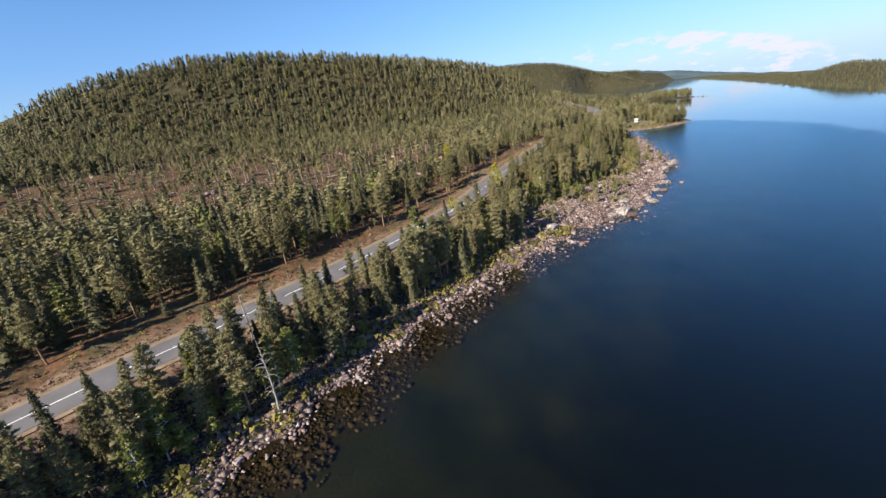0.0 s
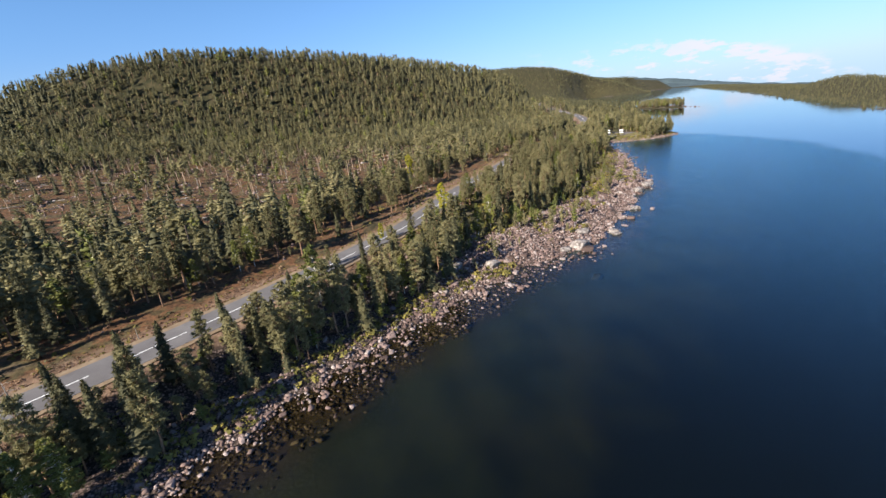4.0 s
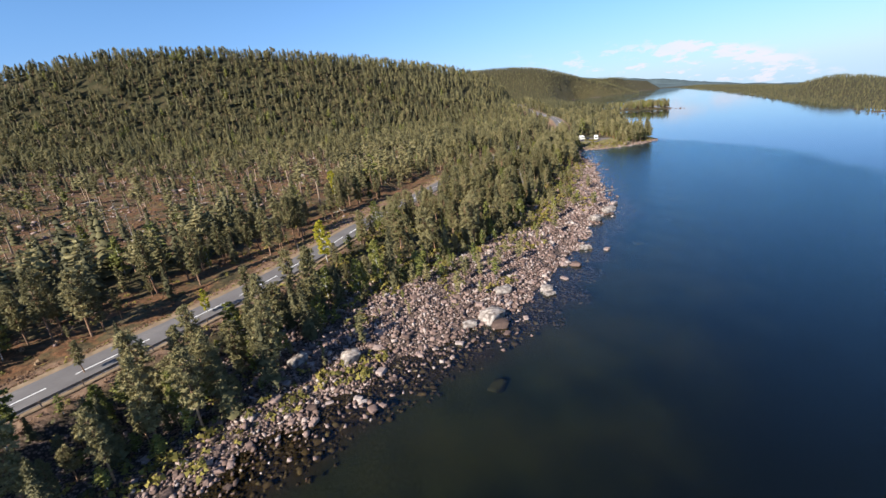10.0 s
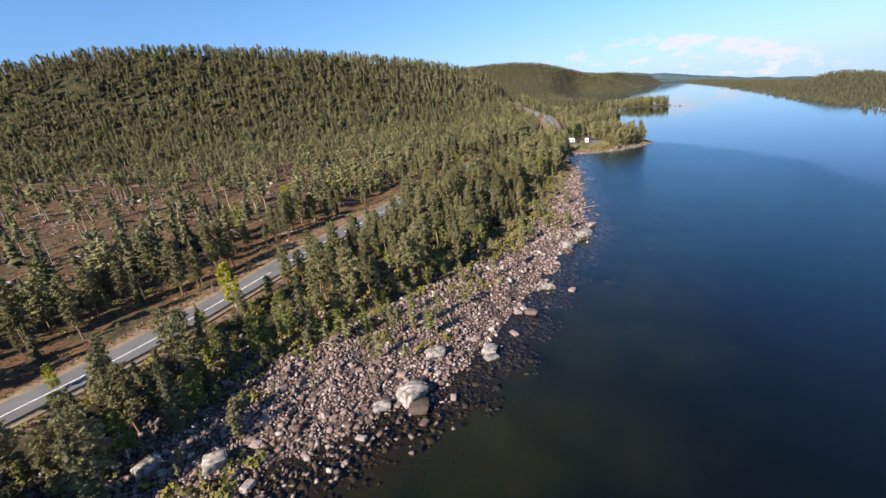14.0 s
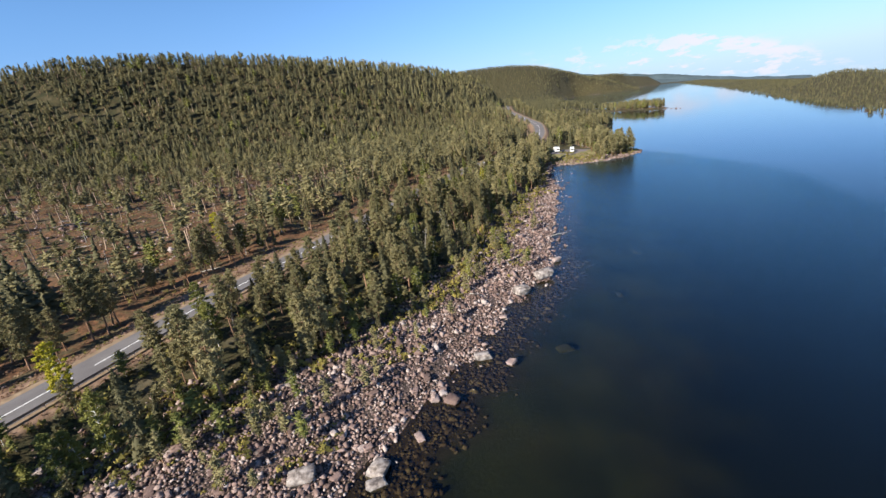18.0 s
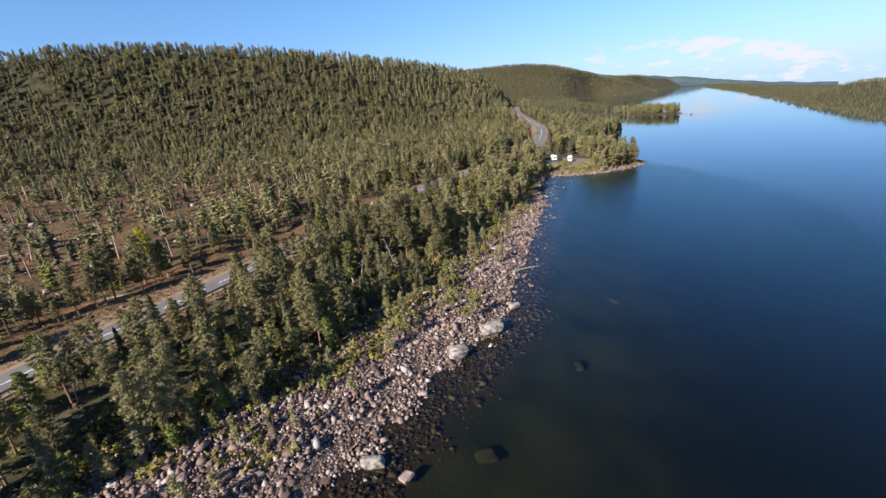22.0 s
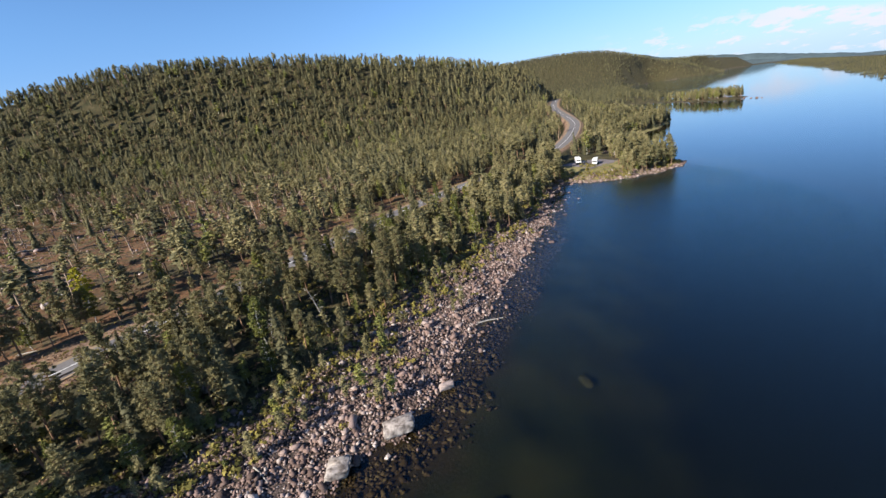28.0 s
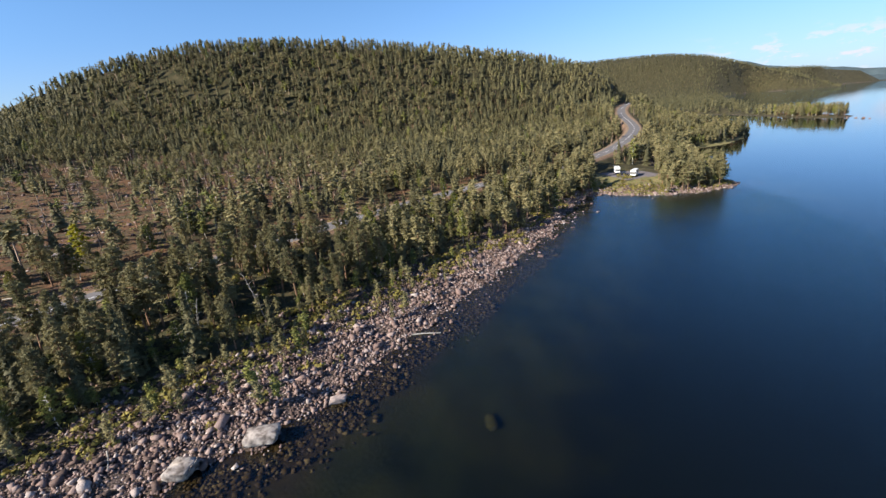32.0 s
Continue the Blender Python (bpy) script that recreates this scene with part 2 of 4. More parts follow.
ROAD = clean([(-112, -36, 6.0), (-79, 2, 6.2), (-53, 36, 6.5), (-43, 49.5, 6.5), (-33.5, 61, 6.5), (-22.5, 76, 6.5), (-13, 90, 6.5), (-4, 105, 6.5), (5.5, 122, 6.5), (12.5, 140, 6.5), (19, 158, 6.6),
              (27, 176, 6.7), (36.5, 197, 6.8), (48.5, 224, 7.0), (60.5, 251, 7.2), (79, 286, 7.2), (100, 319, 7.2), (119, 346, 7.4), (136, 383, 8.4), (149, 430, 10.0), (158, 480, 12.0), (159.5, 525, 14.2),
              (157, 569, 18.3), (160, 630, 21.0), (167, 686, 23.6), (178, 755, 25.2), (190, 830, 26.0)], 6)


def off_line(x, y, line):
    """For each place: its distance from the line, the nearest place's share along it, and the line's height there."""
    best, arg = np.full(x.shape, 1e9), np.zeros(x.shape)
    for i in range(len(line) - 1):
        a, b = line[i, :2], line[i + 1, :2]
        d = b - a
        t = np.clip(((x - a[0]) * d[0] + (y - a[1]) * d[1]) / (d @ d + 1e-9), 0, 1)
        r = np.hypot(x - a[0] - t * d[0], y - a[1] - t * d[1])
        hit = r < best
        best = np.where(hit, r, best)
        arg = np.where(hit, i + t, arg)
    return best, arg


def inside(x, y, ring):
    r = np.zeros(x.shape, bool)
    for (ax, ay), (bx, by) in zip(ring, np.roll(ring, -1, 0)):
        if ay != by:
            r ^= ((ay > y) != (by > y)) & (x < (bx - ax) * (y - ay) / (by - ay) + ax)
    return r


def smooth(v, a, b):
    t = np.clip((v - a) / (b - a), 0, 1)
    return t * t * (3 - 2 * t)


def bell(x, y, a, cx, cy, sx, sy, th):
    u, v = (x - cx) * math.cos(th) + (y - cy) * math.sin(th), -(x - cx) * math.sin(th) + (y - cy) * math.cos(th)
    return a * np.exp(-(u / sx) ** 2 - (v / sy) ** 2)


def waves(x, y, size, seed):
    """A cheap smooth roughness between -1 and 1."""
    g = np.random.RandomState(seed)
    z = np.zeros(np.shape(x))
    for k in range(7):
        a, p, s = g.rand() * 6.3, g.rand() * 6.3, size * (0.6 + 0.9 * g.rand())
        z = z + np.sin((x * math.cos(a) + y * math.sin(a)) * 6.283 / s + p)
    return z / 3.5


def land(x, y):
    """Height of the ground, signed distance from the water's edge (land positive) and distance from the road."""
    x, y = np.asarray(x, float), np.asarray(y, float)
    dm, _ = off_line(x, y, SHORE)
    de, _ = off_line(x, y, EAST)
    main, right = inside(x, y, MAIN), inside(x, y, RIGHT)
    far = np.hypot(x - 80, y - 100)
    d = np.where(main, dm, np.where(right, de, -np.minimum(dm, de)))
    d = d + np.where(far < 500, 1.3 * waves(x, y, 9, 3) + 0.5 * waves(x, y, 3.5, 4), 6 * waves(x, y, 120, 5))
    low = np.where(d > 0, np.minimum(0.12 * d, 5.0) + 0.5 * smooth(d, 0, 6), np.where(d > -9, 0.15 * d, -1.35 + 0.3 * (d + 9)))
    low = np.maximum(low, -9.0)
    hill = bell(x, y, 92, -299, 565, 231, 71, 0.52) + bell(x, y, 75, -37, 680, 229, 94, -2.6) + bell(x, y, 35, -408, 357, 209, 200, 0.03) + bell(x, y, 29, 75, 800, 200, 81, 0.0)
    hill = hill + 180 * np.exp(-((x - 189) / 700) ** 4 - ((y - 2534) / 308) ** 2) + bell(x, y, 67, 1100, 2900, 350, 280, 0)
    hill = hill + 25 * smooth(far, 1500, 3200)
    z = low + np.where(main, hill * smooth(d, 12, np.where(y > 1000, 75, 120 - 45 * smooth(y, 500, 600))), 0)
    ridge = (bell(x, y, 14, 490, 560, 75, 105, -0.5) + 1.0) * smooth(de, 0, 55) - 3.0 * smooth(de, 0, 12)
    drop = np.maximum(de - 70, 0) * 0.12
    z = z + np.where(right & ~main, ridge - drop, 0)
    z = z + np.where(d > 3, 0.35 * waves(x, y, 7, 6) + 0.8 * smooth(d, 25, 70) * waves(x, y, 26, 7), 0) * (far < 900)
    rd, arg = off_line(x, y, ROAD)
    rz = np.interp(arg, np.arange(len(ROAD)), ROAD[:, 2])
    k = 1 - smooth(rd, 5.0, 11.0 + 22.0 * smooth(y, 500, 580))
    z = z * (1 - k) + (rz - 0.12) * k
    lot = 1 - smooth(np.hypot((x - 141) / 1.4, y - 337), 8, 14)
    z = z * (1 - lot) + 3.0 * lot * (d > 0) + z * lot * (d <= 0)
    return z, d, rd


def hillside(x, y):
    """True on the hill's side of the road."""
    _, arg = off_line(x, y, ROAD)
    i = np.clip(arg.astype(int), 0, len(ROAD) - 2)
    t = ROAD[i + 1, :2] - ROAD[i, :2]
    return t[:, 0] * (y - ROAD[i, 1]) - t[:, 1] * (x - ROAD[i, 0]) > 0


FELLED = clean([(-140, 125), (-90, 138), (-38, 150), (-24, 180), (-4, 225), (14, 262), (30, 305), (16, 370), (-20, 425), (-65, 450), (-130, 445), (-185, 430), (-215, 390), (-230, 320), (-255, 250), (-230, 170), (-140, 125)], 3)


def felled(x, y):
    """1 on the felled part of the hillside, 0 in the standing wood, with a ragged border."""
    x, y = np.asarray(x, float), np.asarray(y, float)
    d, _ = off_line(x, y, FELLED)
    return smooth(np.where(inside(x, y, FELLED), d, -d) + 12 * waves(x, y, 60, 81) + 6 * waves(x, y, 22, 82), -8, 10)


def height(x, y):
    return float(land(np.array([x]), np.array([y]))[0][0])


def mesh_of(name, verts, faces, mats=(), mat_ids=None, shade=False):
    me = bpy.data.meshes.new(name)
    me.from_pydata([tuple(v) for v in verts], [], [tuple(f) for f in faces])
    for m in mats:
        me.materials.append(m)
    if mat_ids is not None:
        me.polygons.foreach_set("material_index", np.asarray(mat_ids, np.int32))
    if shade:
        me.polygons.foreach_set("use_smooth", np.ones(len(me.polygons), bool))
    me.update()
    return me


def spaced(lo, a, b, hi, fine, grow):
    """Even steps between a and b, growing steps out to lo and hi."""
    mid = list(np.arange(a, b + 1e-6, fine))
    up, s = [b], fine
    while up[-1] < hi:
        s *= grow
        up.append(up[-1] + s)
    dn, s = [a], fine
    while dn[-1] > lo:
        s *= grow
        dn.append(dn[-1] - s)
    return np.array(dn[:0:-1] + mid + up[1:])


gx, gy = spaced(-2500, -170, 260, 3000, 2.2, 1.07), spaced(-260, -20, 420, 4300, 2.2, 1.06)
GX, GY = np.meshgrid(gx, gy)
GZ, GD, GR = land(GX.ravel(), GY.ravel())
nx, ny = len(gx), len(gy)
idx = np.arange(nx * ny).reshape(ny, nx)
quads = np.stack([idx[:-1, :-1], idx[:-1, 1:], idx[1:, 1:], idx[1:, :-1]], -1).reshape(-1, 4)
m_ground, n, l, b = material("forest_floor", 0.95)
p = place(n)
shore_d, road_d = attr(n, "shore"), attr(n, "road")
floor_c = ramp(n, l, noise_tex(n, l, p, 0.11, 8, 0.7), [(0.3, (0.024, 0.024, 0.01)), (0.42, (0.06, 0.042, 0.019)), (0.5, (0.12, 0.055, 0.026)), (0.57, (0.06, 0.047, 0.02)), (0.7, (0.125, 0.084, 0.052))])
floor_c = mixed(n, l, 0.7, floor_c, ramp(n, l, noise_tex(n, l, p, 1.1, 5, 0.7), [(0.36, (0.1, 0.1, 0.1)), (0.64, (0.86, 0.86, 0.86))]), "OVERLAY")
# mossy floor of the standing wood, darkened in colour for the trees' shade
shaded_moss = ramp(n, l, noise_tex(n, l, p, 0.16, 8, 0.72), [(0.32, (0.01, 0.012, 0.005)), (0.46, (0.024, 0.027, 0.01)), (0.56, (0.044, 0.04, 0.017)), (0.68, (0.085, 0.075, 0.046))])
floor_c = mixed(n, l, attr(n, "wood"), floor_c, shaded_moss)
turf = ramp(n, l, noise_tex(n, l, p, 0.5, 5, 0.7), [(0.3, (0.07, 0.075, 0.022)), (0.5, (0.14, 0.125, 0.05)), (0.7, (0.22, 0.17, 0.09))])
beach = ramp(n, l, noise_tex(n, l, p, 0.9, 5, 0.7), [(0.3, (0.03, 0.023, 0.018)), (0.5, (0.07, 0.052, 0.043)), (0.7, (0.14, 0.105, 0.092))])
cell = n.new("ShaderNodeTexVoronoi")
cell.inputs["Scale"].default_value = 3.4
l.new(p, cell.inputs["Vector"])
tone = n.new("ShaderNodeSeparateColor")
l.new(cell.outputs["Color"], tone.inputs[0])
rubble = ramp(n, l, tone.outputs[0], [(0.0, (0.06, 0.042, 0.036)), (0.5, (0.15, 0.1, 0.088)), (1.0, (0.26, 0.195, 0.175))])
# gaps between the drawn stones go near-black, their shade painted in
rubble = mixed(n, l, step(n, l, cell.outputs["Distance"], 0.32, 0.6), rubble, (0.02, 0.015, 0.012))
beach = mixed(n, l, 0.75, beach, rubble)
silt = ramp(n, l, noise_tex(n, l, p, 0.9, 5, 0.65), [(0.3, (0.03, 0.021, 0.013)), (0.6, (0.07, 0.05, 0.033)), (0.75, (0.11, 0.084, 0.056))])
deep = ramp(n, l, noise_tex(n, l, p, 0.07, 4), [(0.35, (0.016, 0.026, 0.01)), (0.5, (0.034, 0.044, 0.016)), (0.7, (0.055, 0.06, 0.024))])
verge = ramp(n, l, noise_tex(n, l, p, 0.7, 5, 0.7), [(0.3, (0.085, 0.054, 0.034)), (0.5, (0.17, 0.105, 0.07)), (0.7, (0.26, 0.175, 0.115))])
wob = calc(n, l, "MULTIPLY_ADD", noise_tex(n, l, p, 0.12, 4), 16.0, -8.0)
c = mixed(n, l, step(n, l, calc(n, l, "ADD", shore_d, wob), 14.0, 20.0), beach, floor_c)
c = mixed(n, l, attr(n, "turf"), c, turf)
c = mixed(n, l, step(n, l, road_d, 15.0, 11.0), c, verge)
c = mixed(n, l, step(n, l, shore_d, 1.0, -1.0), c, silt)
# bed turns green, then near-black offshore: light lost in deep water, painted in
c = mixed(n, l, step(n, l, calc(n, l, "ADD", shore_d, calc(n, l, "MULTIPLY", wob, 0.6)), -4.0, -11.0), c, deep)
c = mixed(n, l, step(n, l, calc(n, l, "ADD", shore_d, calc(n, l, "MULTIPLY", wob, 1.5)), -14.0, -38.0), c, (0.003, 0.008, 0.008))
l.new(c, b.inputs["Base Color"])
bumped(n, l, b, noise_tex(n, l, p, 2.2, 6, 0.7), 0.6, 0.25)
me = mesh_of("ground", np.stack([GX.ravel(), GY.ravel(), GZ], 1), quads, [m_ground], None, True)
far_land = np.hypot(GX.ravel() - 80, GY.ravel() - 150)
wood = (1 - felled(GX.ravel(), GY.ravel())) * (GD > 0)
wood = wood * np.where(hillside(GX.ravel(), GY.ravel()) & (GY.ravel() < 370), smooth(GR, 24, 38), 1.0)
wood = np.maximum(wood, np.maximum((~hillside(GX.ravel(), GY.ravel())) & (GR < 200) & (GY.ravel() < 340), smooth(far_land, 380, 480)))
turf = (1 - smooth(GD, 6, 13)) * (GD > -1) * smooth(GY.ravel(), 286, 300) * (GY.ravel() < 720) * (GX.ravel() < 270)
turf = np.maximum(turf, 1 - smooth(np.hypot((GX.ravel() - 133) / 1.7, GY.ravel() - 326), 12, 17))
GR = np.where(hillside(GX.ravel(), GY.ravel()), GR * (1 + 0.4 * smooth(GY.ravel(), 98, 120) * (1 - smooth(GY.ravel(), 150, 185)) + 0.75 * smooth(GY.ravel(), 300, 360)), GR * 2)
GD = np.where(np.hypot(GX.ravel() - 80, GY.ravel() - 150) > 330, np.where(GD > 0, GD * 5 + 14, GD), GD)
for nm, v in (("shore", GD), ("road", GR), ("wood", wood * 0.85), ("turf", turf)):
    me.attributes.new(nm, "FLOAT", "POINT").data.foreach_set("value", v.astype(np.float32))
ground = tagged(new("ground", me), "forest floor, stony shore and lake bed as one sheet", "ground", kind="structure")

# water, from shore to shore
m_water, n, l, b = material("lake_water", 0.04)
p = place(n)
h = calc(n, l, "ADD", noise_tex(n, l, p, 4.5, 3, 0.6), calc(n, l, "MULTIPLY", noise_tex(n, l, p, 1.5, 2), 0.8))
# wind ripples this side of a curved line; calmer water beyond it
sep = n.new("ShaderNodeSeparateXYZ")
l.new(p, sep.inputs[0])
bow = calc(n, l, "MULTIPLY", calc(n, l, "POWER", calc(n, l, "MULTIPLY", calc(n, l, "SUBTRACT", sep.outputs[1], 255.0), 0.01), 2.0), 26.0)
line = calc(n, l, "ADD", calc(n, l, "ADD", sep.outputs[0], bow), calc(n, l, "MULTIPLY", noise_tex(n, l, p, 0.02, 3), 22.0))
calm = step(n, l, line, 196.0, 208.0)
x = n.new("ShaderNodeBump")
x.inputs["Distance"].default_value = 0.075
l.new(h, x.inputs["Height"])
l.new(calc(n, l, "MULTIPLY_ADD", calm, -0.5, 0.56), x.inputs["Strength"])
sheen, depths, rim = n.new("ShaderNodeBsdfGlossy"), n.new("ShaderNodeBsdfRefraction"), n.new("ShaderNodeFresnel")
sheen.inputs["Color"].default_value, sheen.inputs["Roughness"].default_value = (0.55, 0.83, 1.0, 1), 0.05
l.new(calc(n, l, "MULTIPLY_ADD", calm, -0.12, 0.16), sheen.inputs["Roughness"])
depths.inputs["Color"].default_value, depths.inputs["Roughness"].default_value, depths.inputs["IOR"].default_value = (0.2, 0.188, 0.128, 1), 0.0, 1.3
rim.inputs["IOR"].default_value = 1.33
l.new(mixed(n, l, calm, (0.55, 0.83, 1.0), (0.84, 0.93, 1.0)), sheen.inputs["Color"])
for q in (sheen, depths, rim):
    l.new(x.outputs[0], q.inputs["Normal"])
both = n.new("ShaderNodeMixShader")
l.new(calc(n, l, "MULTIPLY", rim.outputs[0], calc(n, l, "MULTIPLY_ADD", calm, 0.08, 1.02)), both.inputs[0])
l.new(depths.outputs[0], both.inputs[1])
l.new(sheen.outputs[0], both.inputs[2])
l.new(both.outputs[0], n["Material Output"].inputs[0])
n.remove(b)
wv, wf = [], []
for y in np.unique(np.concatenate([np.arange(-260, 700, 12.0), np.geomspace(700, 2700, 40)])):
    e = np.interp(y, EAST[:, 1], EAST[:, 0]) + 12
    w = min(np.interp(y, [-260, -150, 2, 100, 300, 700, 1400, 2000, 2700], [-230, -190, -80, -20, 90, 180, 380, 540, 720]), e - 20)
    for k in range(25):
        wv.append((w + (e - w) * k / 24, y, 0.0))
rows_w = len(wv) // 25
wf = [(r * 25 + k, r * 25 + k + 1, (r + 1) * 25 + k + 1, (r + 1) * 25 + k) for r in range(rows_w - 1) for k in range(24)]
water = tagged(new("water", mesh_of("water", wv, wf, [m_water], None, True)), "dark blue lake water, lightly rippled, clear over the stony edge", "water", kind="structure")
water.visible_shadow = False


# ---- road ----
ASPHALT = plain("asphalt", [(0.3, (0.083, 0.076, 0.076)), (0.6, (0.108, 0.1, 0.099)), (0.8, (0.135, 0.125, 0.122))], 0.25, 0.9, 0.3, 0.01, 14)
WHITE = plain("road_paint", [(0.3, (0.62, 0.62, 0.6)), (0.7, (0.8, 0.8, 0.78))], 1.5, 0.7, 0.1, 0.005)


def ribbon(name, line, lo, hi, up, mat, thick=0.0):
    """A band along a line, from lo to hi metres to its right."""
    t = np.gradient(line[:, :2], axis=0)
    t /= np.linalg.norm(t, axis=1)[:, None]
    side = np.stack([t[:, 1], -t[:, 0]], 1)
    v = []
    for q, s in zip(line, side):
        for o, z in ((lo, up - thick), (lo, up), (hi, up), (hi, up - thick)) if thick else ((lo, up), (hi, up)):
            v.append((q[0] + s[0] * o, q[1] + s[1] * o, q[2] + z))
    k = 4 if thick else 2
    f = [(i * k + j, i * k + j + 1, (i + 1) * k + j + 1, (i + 1) * k + j) for i in range(len(line) - 1) for j in range(k - 1)]
    return mesh_of(name, v, f, [mat])


road = tagged(new("road", ribbon("road", ROAD, -3.6, 3.6, 0.06, ASPHALT, 0.4)), "grey two-lane asphalt road along the lake", "road", kind="structure")
arc = np.concatenate([[0], np.cumsum(np.linalg.norm(np.diff(ROAD[:, :2], axis=0), axis=1))])


def on_road(s):
    return np.stack([np.interp(s, arc, ROAD[:, k]) for k in range(3)], -1)


def part(name, me, parent, label=""):
    ob = new(name, me)
    ob.parent = parent
    return tagged(ob, label) if label else ob


# centre line: long strokes with short gaps, each a strip of paint
def stroke_mesh(s0, s1):
    ss = np.linspace(s0, s1, 4)
    return ribbon("stroke", on_road(ss), -0.09, 0.09, 0.068, WHITE)


for s0 in np.arange(14.0, arc[-1] - 20, 12.0):
    part("centre_stroke", stroke_mesh(s0, s0 + 9.0), road)
GRAVEL = plain("gravel_shoulder", [(0.3, (0.13, 0.09, 0.055)), (0.6, (0.19, 0.135, 0.085)), (0.8, (0.25, 0.185, 0.125))], 0.8, 0.95, 0.5, 0.03, 9)
for lo, hi in ((-5.0, -3.6), (3.6, 4.6)):
    part("shoulder", ribbon("shoulder", ROAD, lo, hi, 0.02, GRAVEL, 0.35), road, "sandy gravel shoulder")


def arrays(form):
    """Vertices and triangles of a piece as arrays."""
    v, f = form
    tri = []
    for q in f:
        tri += [q] if len(q) == 3 else [(q[0], q[1], q[2]), (q[0], q[2], q[3])]
    return np.array(v, float).reshape(-1, 3), np.array(tri, int).reshape(-1, 3)


def tri_mesh(name, v, t, mats, ids=None, value=None):
    me = bpy.data.meshes.new(name)
    me.vertices.add(len(v))
    me.vertices.foreach_set("co", np.ascontiguousarray(v, np.float32).ravel())
    me.loops.add(len(t) * 3)
    me.loops.foreach_set("vertex_index", np.ascontiguousarray(t, np.int32).ravel())
    me.polygons.add(len(t))
    me.polygons.foreach_set("loop_start", np.arange(0, len(t) * 3, 3, dtype=np.int32))
    for m in mats:
        me.materials.append(m)
    if ids is not None:
        me.polygons.foreach_set("material_index", np.ascontiguousarray(ids, np.int32))
    if value is not None:
        me.attributes.new("tree", "FLOAT", "POINT").data.foreach_set("value", value.astype(np.float32))
    me.update(calc_edges=True)
    me.validate()
    return me


class Crowd:
    """Many small like pieces gathered into one mesh."""

    def __init__(self):
        self.v, self.f, self.m, self.t, self.n = [], [], [], [], 0

    def add(self, pieces, m, value):
        """pieces: (vertices, triangles, material) each; m: 3 x 4 placing."""
        for v, t, mid in pieces:
            self.v.append(v @ m[:, :3].T + m[:, 3])
            self.f.append(t + self.n)
            self.m.append(np.full(len(t), mid))
            self.t.append(np.full(len(v), value))
            self.n += len(v)

    def done(self, name, mats, label, category, parent=None):
        me = tri_mesh(name, np.vstack(self.v), np.vstack(self.f), mats, np.concatenate(self.m), np.concatenate(self.t))
        return tagged(new(name, me), label, category, kind="stuff")


def placing(x, y, z, size, turn, tilt=(0.0, 0.0), wide=1.0):
    """A 3 x 4 placing: scaled, turned, leaning a little."""
    m = Matrix.Rotation(tilt[0], 3, "X") @ Matrix.Rotation(tilt[1], 3, "Y") @ Matrix.Rotation(turn, 3, "Z") @ Matrix.Diagonal((size * wide, size * wide, size))
    return np.hstack([np.array(m), [[x], [y], [z]]])


# ---- trees ----
def tuft_cloud(rng, centres, sizes, count, leaf, up=0.5):
    """Small three-cornered tufts about centres, facing outwards and up: vertices and triangles."""
    k = len(centres) * count
    c = np.repeat(centres, count, 0) + rng.normal(size=(k, 3)) * np.repeat(sizes, count)[:, None] * np.array([0.5, 0.5, 0.3])
    out = c * (1, 1, 0)
    out /= np.linalg.norm(out, axis=1)[:, None] + 0.02
    nrm = out * 0.8 + np.array([0, 0, up]) + rng.normal(size=(k, 3)) * 0.5
    nrm /= np.linalg.norm(nrm, axis=1)[:, None]
    a = np.cross(nrm, rng.normal(size=(k, 3)))
    a /= np.linalg.norm(a, axis=1)[:, None]
    b_ = np.cross(nrm, a)
    s = leaf * rng.uniform(0.5, 1.35, (k, 1))
    v = np.stack([c + a * s, c - a * s * 0.5 + b_ * s * 0.75, c - a * s * 0.5 - b_ * s * 0.75], 1).reshape(-1, 3)
    return v, np.arange(k * 3).reshape(-1, 3)


def tube(points, radii, sides=5):
    v, f = [], []
    pts = np.array(points, float)
    for i, (q, r) in enumerate(zip(pts, radii)):
        d = pts[min(i + 1, len(pts) - 1)] - pts[max(i - 1, 0)]
        d /= np.linalg.norm(d) + 1e-9
        u = np.cross(d, (0.3, 1, 0.2))
        u /= np.linalg.norm(u)
        w = np.cross(d, u)
        for k in range(sides):
            a = 6.2832 * k / sides
            v.append(q + r * (u * math.cos(a) + w * math.sin(a)))
    for i in range(len(pts) - 1):
        for k in range(sides):
            f.append((i * sides + k, i * sides + (k + 1) % sides, (i + 1) * sides + (k + 1) % sides, (i + 1) * sides + k))
    return v, f


def join(pieces):
    v, f = [], []
    for pv, pf in pieces:
        o = len(v)
        v += [tuple(q) for q in pv]
        f += [tuple(i + o for i in q) for q in pf]
    return v, f


ICO = np.array([(-1, 1.618, 0), (1, 1.618, 0), (-1, -1.618, 0), (1, -1.618, 0), (0, -1, 1.618), (0, 1, 1.618), (0, -1, -1.618), (0, 1, -1.618), (1.618, 0, -1), (1.618, 0, 1), (-1.618, 0, -1), (-1.618, 0, 1)]) / 1.902
ICO_T = np.array([(0, 11, 5), (0, 5, 1), (0, 1, 7), (0, 7, 10), (0, 10, 11), (1, 5, 9), (5, 11, 4), (11, 10, 2), (10, 7, 6), (7, 1, 8), (3, 9, 4), (3, 4, 2), (3, 2, 6), (3, 6, 8), (3, 8, 9), (4, 9, 5), (2, 4, 11), (6, 2, 10), (8, 6, 7), (9, 8, 1)])


